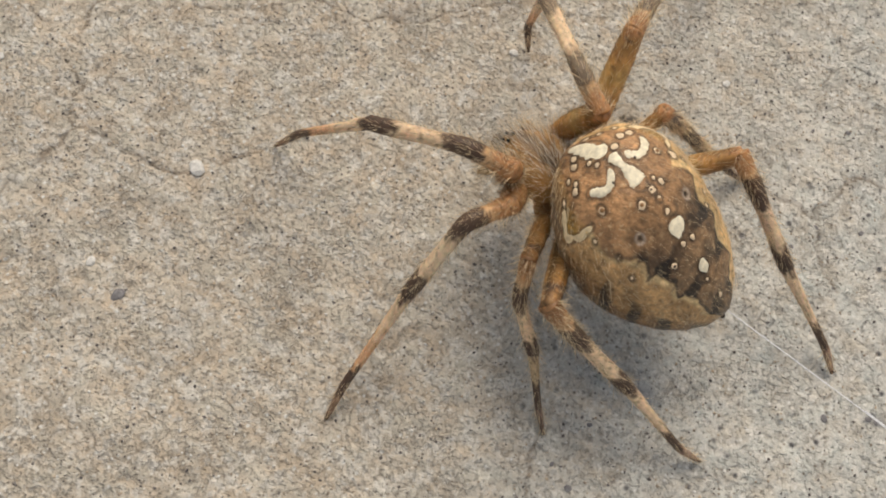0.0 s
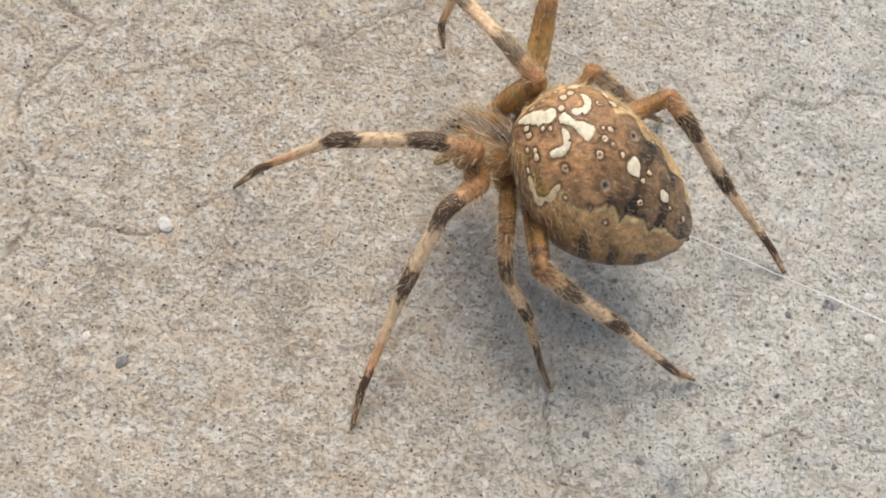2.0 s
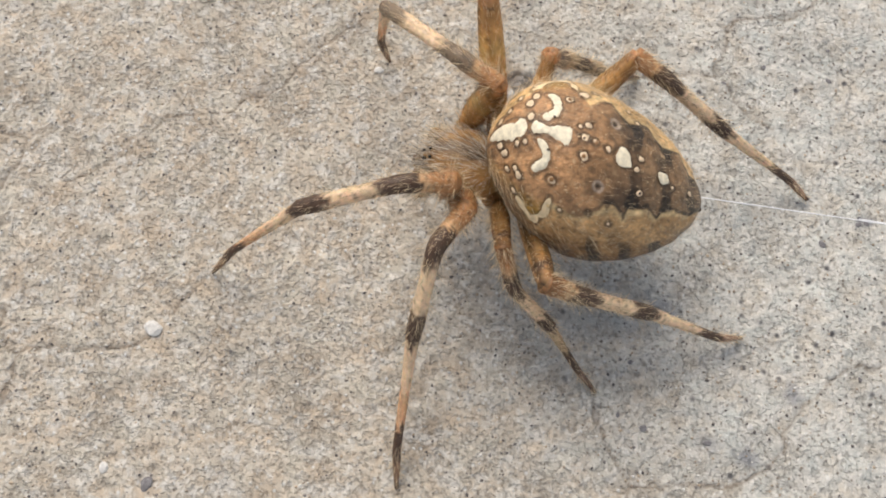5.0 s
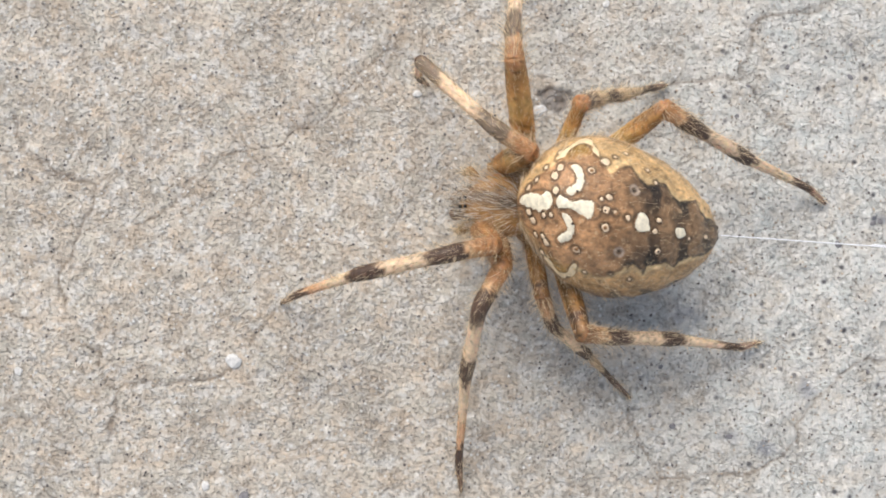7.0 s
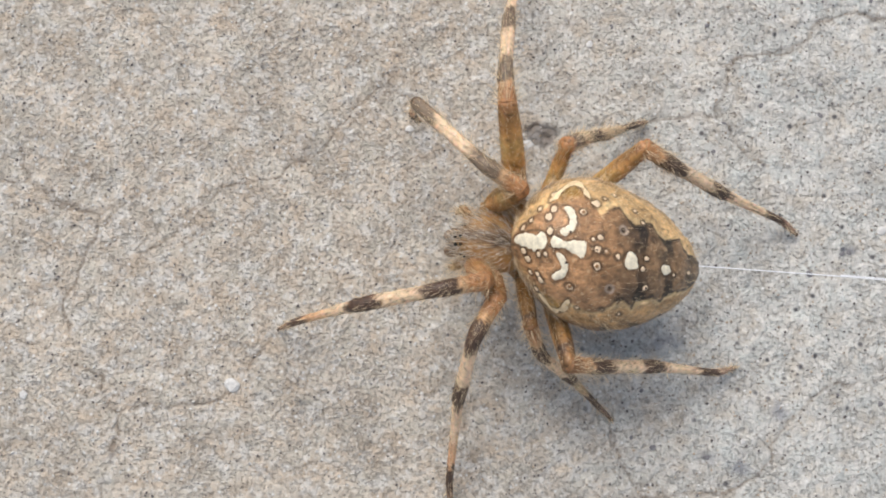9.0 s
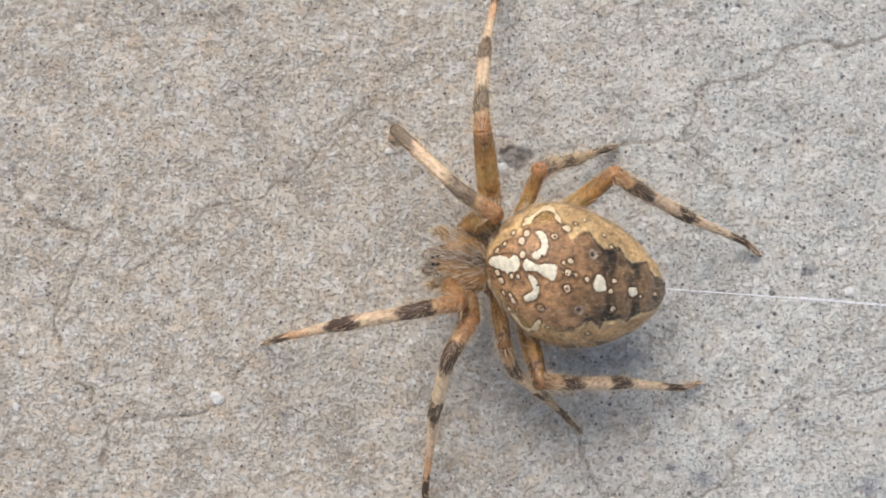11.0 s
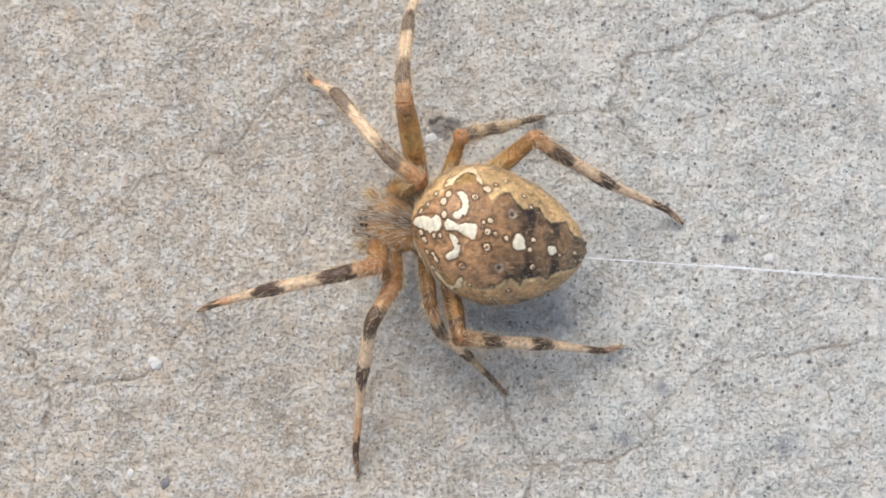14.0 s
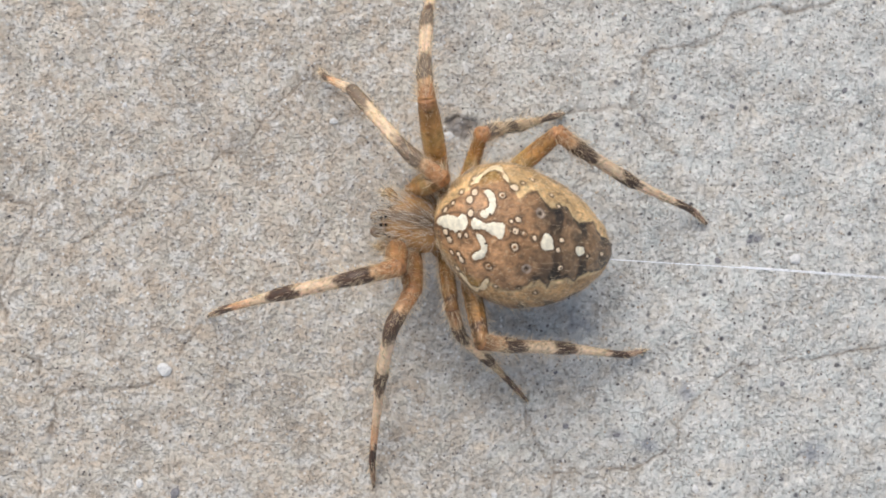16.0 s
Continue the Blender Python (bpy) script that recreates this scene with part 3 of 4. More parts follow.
def build_abdomen(spider):
    rng = np.random.RandomState(5)
    # rings packed at both ends, seam under the belly
    u = np.linspace(0, math.pi, 250)
    xs = 3.9 - 6.24 * np.cos(u)
    ph = np.linspace(-math.pi, math.pi, 340, endpoint=False)
    gx, gp = np.meshgrid(xs, ph, indexing="ij")
    pts = ab_point(gx, gp)
    nrm = ab_normal(gx, gp)
    n = 0.05 * grid_noise(gx + 40, gp * ab_radius(gx) + 60, 0.9, 31) + 0.022 * grid_noise(gx + 40, gp * ab_radius(gx) + 60, 0.33, 32)
    folds = -0.06 * np.cos((gx - 5.35) * 2 * math.pi / 1.90) * np.clip((gx - 4.5) / 2, 0, 1) * np.clip(1 - np.abs(gp) / 1.9, 0, 1)
    dents = sum(0.16 * np.exp(-(chart_gap(gx, gp, a, b) / 0.2) ** 2) for a, b in PITS)
    pts = pts + nrm * (n + folds - dents)[..., None]
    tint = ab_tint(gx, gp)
    nx, ny = gx.shape
    idx = np.arange(nx * ny).reshape(nx, ny)
    nxt = np.roll(idx, -1, 1)
    faces = np.stack([idx[:-1], nxt[:-1], nxt[1:], idx[1:]], -1).reshape(-1, 4).tolist()
    verts = (pts.reshape(-1, 3) - CENTRE).tolist()
    tints = tint.reshape(-1, 3)
    faces += [tuple(idx[0][::-1].tolist()), tuple(idx[-1].tolist())]
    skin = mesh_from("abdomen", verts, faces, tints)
    # fine hair all over
    m = 1500
    hx, hp = rng.uniform(-2.2, 9.9, m), rng.uniform(-1.9, 1.9, m)
    roots, hn = ab_point(hx, hp), ab_normal(hx, hp)
    ways = hn * rng.uniform(0.4, 0.9, (m, 1)) + np.array((0.9, 0, 0)) + 0.25 * rng.normal(size=(m, 3))
    hv, hf = hairs(roots - CENTRE, ways, rng.uniform(0.2, 0.5, m), 0.0052, 0, rng)
    # longer pale hairs swept back along the shoulders and flanks
    m = 360
    hx = -2.2 + 7.0 * rng.uniform(size=m) ** 1.5
    hp = rng.choice((-1, 1), m) * rng.uniform(0.75, 1.75, m)
    roots, hn = ab_point(hx, hp), ab_normal(hx, hp)
    ways = hn * rng.uniform(0.1, 0.35, (m, 1)) + np.stack([0.7 + 0 * hx, np.sign(hp) * (1.2 - 0.25 * hx).clip(0, 2), -0.2 + 0 * hx], -1) + 0.22 * rng.normal(size=(m, 3))
    lv, lf = hairs(roots - CENTRE, ways, rng.uniform(0.5, 1.1, m), 0.0095, len(hv), rng, 0.4)
    hv, hf = hv + lv, hf + lf
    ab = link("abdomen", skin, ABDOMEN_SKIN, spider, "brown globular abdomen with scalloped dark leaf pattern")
    place_part(ab, CENTRE)
    tagged(link("fuzz", mesh_from("fuzz", hv, hf), HAIR_PALE, ab), kind="stuff")

    def patch(points, name, label):
        """A slightly domed cream mark that follows the skin."""
        x0, a0 = points[0][0], radians(points[0][1])
        line = np.array([(x, radians(a), w) for x, a, w in points], float)
        if len(line) == 1:
            rows_, spokes = 4, 18
            vs, fs = [], []
            wob = rng.uniform(0.74, 1.26, spokes)
            wob = (wob + np.roll(wob, 1)) / 2
            for r in range(rows_ + 1):
                f = r / rows_
                for s in range(spokes):
                    t = 2 * math.pi * s / spokes
                    rad = f * line[0, 2] * wob[s]
                    lean = 1.35 if x0 < 0.5 else 1.0
                    px = np.array(x0 + rad * math.cos(t) / lean)
                    pp = np.array(a0 + rad * math.sin(t) / max(float(ab_radius(np.array(x0))), 0.6))
                    vs.append(ab_point(px, pp) + ab_normal(px, pp) * (0.040 * (1 - f**4) - 0.008) - CENTRE)
            for r in range(rows_):
                for s in range(spokes):
                    fs.append((r * spokes + s, r * spokes + (s + 1) % spokes, (r + 1) * spokes + (s + 1) % spokes, (r + 1) * spokes + s))
        else:
            k = np.linspace(0, len(line) - 1, 8 * len(line))
            kn = np.arange(len(line))
            cx, cp, cw = eased(k, kn, line[:, 0]), eased(k, kn, line[:, 1]), np.maximum(eased(k, kn, line[:, 2]), 0.04)
            end = np.minimum(k, len(line) - 1 - k)
            cw = cw * np.sqrt(np.clip(end / 0.45, 0.02, 1)) * (1 + 0.20 * grid_noise(k * 2 + 7, cx + 9, 0.6, 41))
            rr = ab_radius(cx)
            tx, tp = np.gradient(cx), np.gradient(cp) * rr
            ln = np.hypot(tx, tp) + 1e-9
            sx_, sp_ = -tp / ln, tx / ln
            vs, fs, across = [], [], 9
            for i in range(len(k)):
                for j in range(across):
                    f = 2 * j / (across - 1) - 1
                    px = np.array(np.clip(cx[i] + f * cw[i] * sx_[i], -2.3, 10.1))
                    pp = np.array(cp[i] + f * cw[i] * sp_[i] / max(rr[i], 0.6))
                    dome = (1 - abs(f) ** 4) * min(1, end[i] / 0.2)
                    vs.append(ab_point(px, pp) + ab_normal(px, pp) * (0.042 * dome - 0.010) - CENTRE)
            for i in range(len(k) - 1):
                for j in range(across - 1):
                    a = i * across + j
                    fs.append((a, a + 1, a + across + 1, a + across))
        return link(name, mesh_from(name, vs, fs), WAVE_CREAM if name == "wave_mark" else PEACH if len(line) == 1 and line[0, 2] < 0.28 else CREAM, ab, label)

    for sx, sa, sr in SPOTS_FRONT + SPOTS_REAR:
        patch([(sx, sa, sr * 0.88)], "spot", "")
    for sx, sa, sr in SPECKS:
        bm = bmesh.new()
        bmesh.ops.create_icosphere(bm, subdivisions=2, radius=sr)
        out = ab_normal(np.array(sx), np.array(radians(sa)))
        turn = Vector((0, 0, 1)).rotation_difference(Vector(out)).to_matrix()
        bmesh.ops.scale(bm, verts=bm.verts, vec=(1, 1, 0.4))
        bmesh.ops.rotate(bm, verts=bm.verts, matrix=turn)
        bmesh.ops.translate(bm, verts=bm.verts, vec=ab_point(np.array(sx), np.array(radians(sa))) + 0.03 * out - CENTRE)
        part("speck", bm, HAIR_DARK if sr < 0.1 else PORE_BROWN, ab, "dark brown point beside a cream mark" if sr < 0.1 else "brown middle of a ringed spot")
    for ln in CROSS:
        patch(ln, "cross_mark", "cream-white bar of the cross marking")
    for ln in WAVES:
        patch([(x, a, w * 1.8) for x, a, w in ln], "wave_mark", "cream wavy shoulder line")
    # spinnerets below the tail end
    for dy in (-0.32, 0.32):
        bm = bmesh.new()
        bmesh.ops.create_cone(bm, cap_ends=True, segments=12, radius1=0.34, radius2=0.14, depth=0.9)
        bmesh.ops.bevel(bm, geom=bm.edges[:], offset=0.05, segments=2, affect="EDGES")
        bmesh.ops.rotate(bm, verts=bm.verts, matrix=Matrix.Rotation(radians(105), 3, "Y"))
        bmesh.ops.translate(bm, verts=bm.verts, vec=Vector((9.95, -1.1 + dy, 6.5)) - Vector(CENTRE))
        part("spinneret", bm, HAIR_DARK, ab)
    return ab


def ellipsoid(centre, radii, tilt, segs=28, rings=18):
    bm = bmesh.new()
    bmesh.ops.create_uvsphere(bm, u_segments=segs, v_segments=rings, radius=1)
    m = Matrix.Translation(centre) @ Euler([radians(a) for a in tilt]).to_matrix().to_4x4() @ Matrix.Diagonal((*radii, 1))
    bmesh.ops.transform(bm, verts=bm.verts, matrix=m)
    vs, fs = np.array([v.co[:] for v in bm.verts]), [tuple(v.index for v in f.verts) for f in bm.faces]
    bm.free()
    return vs, fs


def build_head(spider):
    rng = np.random.RandomState(8)
    vs, fs = ellipsoid((-3.3, 0.7, 6.3), (2.7, 2.1, 1.55), (0, -4, -12), 48, 32)
    # narrower, higher head end and a shallow groove on top
    ahead = np.clip((-3.2 - vs[:, 0]) / 2.6, 0, 1)
    vs[:, 1] = 0.55 + (vs[:, 1] - 0.55) * (1 - 0.42 * ahead)
    vs[:, 2] += 0.35 * ahead * (vs[:, 2] > 6.4) - 0.22 * np.exp(-(((vs[:, 0] + 2.6) / 0.9) ** 2 + ((vs[:, 1] - 0.5) / 0.35) ** 2)) * (vs[:, 2] > 6.4)
    tint = np.tile((0.50, 0.275, 0.10), (len(vs), 1))
    middle = np.exp(-((vs[:, 1] - 0.55 + 0.22 * (vs[:, 0] + 2.4)) / 0.80) ** 2)[:, None] * (vs[:, 2] > 6.4)[:, None]
    tint = tint * (1 - 0.8 * middle) + np.array((0.10, 0.085, 0.075)) * 0.8 * middle
    # a pale fan of hair from the waist forward, tan fringes at the sides, a dark streak between
    hv, hf, slots = [], [], []
    for m, slot, spread, thick, length, flat in ((560, 0, 0.60, 0.018, (0.7, 1.5), 0.16), (320, 1, 1.6, 0.010, (0.5, 1.1), 0.34),
                                                 (240, 3, 1.2, 0.010, (0.8, 1.6), 0.30), (260, 2, 0.42, 0.014, (0.7, 1.4), 0.12)):
        d = rng.normal(size=(m, 3)) * (1.2, spread, 0.6)
        d[:, 2] = np.abs(d[:, 2]) + 0.25
        d /= np.linalg.norm(d, axis=1, keepdims=True)
        roots = np.array((-3.3, 0.7, 6.3)) + d * np.array((2.4, 1.85, 1.5))
        fan = roots - np.array((-1.6, 0.3, 6.6))
        fan /= np.linalg.norm(fan, axis=1, keepdims=True)
        fan += np.array((-0.35, 0.08, 0.0))
        fan -= d * (fan * d).sum(1, keepdims=True) * 0.45
        ways = d * flat + fan + 0.14 * rng.normal(size=(m, 3))
        v, f = hairs(roots - CENTRE, ways, rng.uniform(*length, m), thick, len(hv), rng, 0.5)
        hv, hf, slots = hv + v, hf + f, slots + [slot] * len(f)
    head = link("cephalothorax", mesh_from("cephalothorax", vs - CENTRE, fs, tint), LEG_SKIN, spider, "tan carapace with a grey-haired middle")
    place_part(head, CENTRE)
    tagged(link("fuzz", mesh_from("fuzz", hv, hf, None, slots), (HAIR_GREY, HAIR_GOLD, HAIR_DARK, HAIR_PALE), head, "long grey and tan hairs"), kind="stuff")
    for x, y, z, r in ((-5.75, 0.45, 7.25, 0.17), (-5.75, 0.95, 7.25, 0.17), (-5.45, 0.42, 7.6, 0.15), (-5.45, 0.95, 7.6, 0.15),
                       (-5.4, -0.25, 6.95, 0.12), (-5.3, 1.65, 6.95, 0.12), (-5.2, -0.35, 7.15, 0.12), (-5.1, 1.72, 7.15, 0.12)):
        vs, fs = ellipsoid((x, y, z - 0.15), (r * 0.75, r * 0.75, r * 0.75), (0, 0, 0), 12, 8)
        link("eye", mesh_from("eye", vs - CENTRE, fs), EYE_BLACK, head)
    for y in (0.2, 1.2):
        vs, fs = ellipsoid((-5.75, y, 5.4), (0.65, 0.5, 1.35), (0, 18, 0), 16, 12)
        link("chelicera", mesh_from("chelicera", vs - CENTRE, fs, np.tile((0.16, 0.08, 0.035), (len(vs), 1))), LEG_SKIN, head)
    for joints in LEGS.values():
        hip = np.array(joints[0])
        root = np.array((-3.0, 0.65, 5.4)) * 0.55 + hip * 0.45
        me = limb_mesh("coxa", (root, hip + (hip - root) * 0.25), (0.62, 0.70, 0.66), lambda k: (0.44, 0.235, 0.09), 55, rng, CENTRE)
        link("coxa", me[0], LEG_SKIN, head, "short tan hip joint of a leg")
        tagged(link("bristles", me[1], (HAIR_PALE, HAIR_DARK), head), kind="stuff")
    palps = (((-4.9, 0.0, 5.4), (-5.4, -0.75, 5.8), (-5.8, -0.95, 5.2), (-6.1, -0.8, 4.2)), ((-4.8, 1.9, 5.4), (-4.9, 2.65, 5.8), (-5.2, 3.0, 5.3), (-5.6, 2.8, 4.3)))
    for line in palps:
        me = limb_mesh("pedipalp", line, (0.30, 0.32, 0.28, 0.14), lambda k: (0.30, 0.18, 0.08) if k % 1 < 0.55 else (0.40, 0.26, 0.13), 300, rng, CENTRE)
        link("pedipalp", me[0], LEG_SKIN, head, "short hairy orange-brown feeler")
        tagged(link("bristles", me[1], (HAIR_PALE, HAIR_DARK), head), kind="stuff")
    return head


def limb_mesh(name, line, radii, colour, n_hair, rng, origin, hair_len=(0.5, 1.1), streaky=0.08):
    """A tube along line with swelling radii and ringed pigment, and a mesh of its bristles."""
    line, radii = np.array(line, float), np.array(radii, float)
    knots = np.arange(len(line))
    k = np.linspace(0, len(line) - 1, 30 * (len(line) - 1) + 1)
    pts = np.stack([np.interp(k, knots, line[:, a]) for a in range(3)], -1)
    for _ in range(14):
        pts[1:-1] = pts[1:-1] * 0.5 + (pts[:-2] + pts[2:]) * 0.25
    rad = np.interp(k, np.linspace(0, len(line) - 1, len(radii)), radii)
    for _ in range(6):
        rad[1:-1] = rad[1:-1] * 0.5 + (rad[:-2] + rad[2:]) * 0.25
    near_end = np.minimum(np.arange(len(k)), np.arange(len(k))[::-1])
    rad = rad * np.sqrt(np.clip((near_end + 0.15) / 0.9, 0.05, 1))
    along = np.gradient(pts, axis=0)
    along /= np.linalg.norm(along, axis=1, keepdims=True)
    up = np.array((0, 0, 1.0))
    sides = 18
    streak = 1 + streaky * rng.normal(size=sides)
    verts, tints = [], []
    for p, w, r, kk in zip(pts, along, rad, k):
        s = np.cross(w, up)
        s /= np.linalg.norm(s) + 1e-6
        q = np.cross(s, w)
        for a in range(sides):
            t = 2 * math.pi * a / sides
            d = math.cos(t) * s + math.sin(t) * q
            verts.append(p + d * r * (1 + 0.02 * rng.normal()) - origin)
            # ring edges run ragged round the limb
            c = np.array(colour(kk + 0.035 * math.sin(3 * t + kk) + 0.03 * rng.normal()))
            tints.append(c * streak[a] * (1 + 0.08 * rng.normal()) * (0.45 if rng.uniform() < 0.06 else 1.0))
    faces = []
    for i in range(len(k) - 1):
        for a in range(sides):
            b = (a + 1) % sides
            faces.append((i * sides + a, i * sides + b, (i + 1) * sides + b, (i + 1) * sides + a))
    faces += [tuple(range(sides))[::-1], tuple(range((len(k) - 1) * sides, len(k) * sides))]
    skin = mesh_from(name, verts, faces, np.clip(tints, 0.008, 0.9))
    hv_all, hf_all, slots = [], [], []
    for share, slot, thick in ((0.80, 0, 0.0072), (0.12, 1, 0.0085), (0.08, 2, 0.018)):
        m = int(n_hair * share)
        at = (2 + (len(k) - 5) * rng.uniform(size=m) ** (1.7 if slot == 2 else 1.0)).astype(int)
        s = np.cross(along[at], up)
        s /= np.linalg.norm(s, axis=1, keepdims=True) + 1e-6
        q = np.cross(s, along[at])
        t = rng.uniform(0, 2 * math.pi, m)[:, None]
        d = np.cos(t) * s + np.sin(t) * q
        roots = pts[at] + d * rad[at][:, None] * 0.95 - origin
        stout = slot == 2
        ways = d * rng.uniform(0.3, 0.9, (m, 1)) + along[at] * (0.35 if stout else 0.9)
        hv, hf = hairs(roots, ways, rng.uniform(*hair_len, m) * (1.25 if stout else 1.0) * (0.55 + 0.45 * rad[at] / rad.max()), thick, len(hv_all), rng)
        hv_all += hv
        hf_all += hf
        slots += [slot % 2] * len(hf)
    return skin, mesh_from("bristles", hv_all, hf_all, None, slots)


PALE, ORANGE, DARK, RUST, BROWN = (0.76, 0.555, 0.365), (0.660, 0.380, 0.210), (0.100, 0.060, 0.040), (0.445, 0.225, 0.100), (0.520, 0.275, 0.095)
# joints of each leg: hip, knee, end of the patella, end of the tibia, end of the metatarsus, tip
LEGS = {
    "left front": ((-4.6, -0.8, 6.0), (-4.2, -2.26, 10.2), (-6.97, -2.86, 11.0), (-12.28, -3.84, 9.08), (-16.6, -4.72, 3.48), (-18.25, -5.2, 0.12)),
    "left second": ((-3.6, -1.2, 5.6), (-3.3, -3.4, 8.7), (-4.81, -5.95, 9.5), (-5.6, -9.94, 5.3), (-6.09, -15.66, 1.2), (-5.94, -17.93, 0.1)),
    "left third": ((-1.3, -1.2, 5.0), (-0.9, -5.0, 7.4), (-0.1, -6.9, 5.6), (2.2, -8.6, 4.0), (4.35, -10.48, 0.9), (5.6, -11.65, 0.1)),
    "left hind": ((0.1, -1.1, 5.0), (1.3, -7.4, 9.2), (3.48, -7.61, 7.7), (7.78, -7.67, 4.82), (12.72, -8.2, 1.54), (14.6, -7.8, 0.1)),
    "right hind": ((0.5, 1.9, 5.0), (6.4, 6.5, 9.0), (8.25, 5.5, 8.3), (12.58, 4.05, 4.8), (17.93, 2.63, 0.9), (19.3, 1.65, 0.1)),
    "right third": ((-0.3, 2.0, 4.9), (1.40, 6.75, 8.3), (2.75, 7.5, 6.6), (4.88, 8.37, 4.12), (7.2, 9.5, 1.3), (8.5, 10.05, 0.1)),
    "right second": ((-1.5, 2.9, 5.6), (-2.65, 8.9, 10.8), (-2.75, 11.0, 10.4), (-2.3, 15.3, 8.0), (-1.1, 20.6, 2.8), (-0.4, 22.8, 0.1)),
    "right front": ((-3.4, 3.1, 6.0), (-1.8, 3.55, 10.2), (-4.02, 4.95, 10.6), (-8.4, 9.5, 7.9), (-8.75, 9.75, 3.2), (-8.15, 9.95, 0.1)),
}
# the right front leg stretches its foot out late in the clip: knee, end of tibia, tip
STRETCHED = ((-1.8, 3.6, 10.2), (-7.2, 9.9, 7.9), (-10.0, 13.25, 0.5))
STRETCH_AT = 13.35


def ringed(stops):
    """Pigment that runs through stops of (place, colour)."""
    places, colours = [s[0] for s in stops], np.array([s[1] for s in stops])
    return lambda k: tuple(np.interp(k, places, colours[:, c]) for c in range(3))


DUSK = tuple(np.array(BROWN) * 0.62)
RUDDY = tuple(np.array(RUST) * (0.74, 0.74, 0.70))
femur_colour = ringed([(0, DUSK), (0.4, BROWN), (1.0, BROWN), (1.3, (0.50, 0.32, 0.12)), (1.55, BROWN), (1.66, DUSK), (1.82, DUSK), (1.9, RUST), (2, RUST)])
SHADY = tuple(np.array(BROWN) * 0.55)
umber_femur = ringed([(0, DUSK), (0.5, SHADY), (1.2, SHADY), (1.35, (0.30, 0.17, 0.07)), (1.55, SHADY), (1.7, DARK), (1.85, (0.25, 0.135, 0.058)), (2, (0.22, 0.12, 0.052))])
ruddy_femur = ringed([(0, DUSK), (0.6, RUDDY), (1.1, RUDDY), (1.2, DUSK), (1.4, RUDDY), (1.6, RUST), (1.72, DUSK), (1.84, RUST), (2, RUDDY)])
FAWN, TAWNY = (0.52, 0.37, 0.22), (0.56, 0.345, 0.185)


def shin_rings(dark):
    """Pale shin with two dark rings, the first on the knee joint's far end."""
    return ringed([(0, RUST), (0.42, RUST), (0.54, TAWNY), (0.61, TAWNY), (0.70, dark), (1.14, dark), (1.24, PALE), (1.63, PALE), (1.71, dark), (2, dark)])


tibia_colour, dusty_tibia, third_tibia = shin_rings(DARK), shin_rings((0.215, 0.155, 0.105)), ringed(
    [(0, RUST), (0.12, RUST), (0.25, (0.20, 0.14, 0.10)), (0.62, (0.20, 0.14, 0.10)), (0.74, FAWN), (1.05, FAWN), (1.18, DARK), (1.5, DARK), (1.6, FAWN), (2, FAWN)])
hind_foot = ringed([(0, DARK), (0.07, DARK), (0.13, PALE), (0.66, PALE), (0.73, DARK), (1.02, DARK), (1.12, (0.36, 0.23, 0.165)), (1.75, (0.30, 0.19, 0.13)), (1.9, DARK), (2, DARK)])
third_foot = ringed([(0, DARK), (0.08, DARK), (0.16, FAWN), (0.50, FAWN), (0.60, DARK), (1.0, DARK), (1.2, (0.22, 0.14, 0.10)), (2, DARK)])
foot_colour = ringed([(0, DARK), (0.09, DARK), (0.16, PALE), (0.40, PALE), (0.60, ORANGE), (0.78, ORANGE), (0.84, DARK), (1.28, DARK), (1.38, (0.30, 0.19, 0.12)), (1.75, (0.22, 0.13, 0.08)), (1.9, DARK), (2, DARK)])


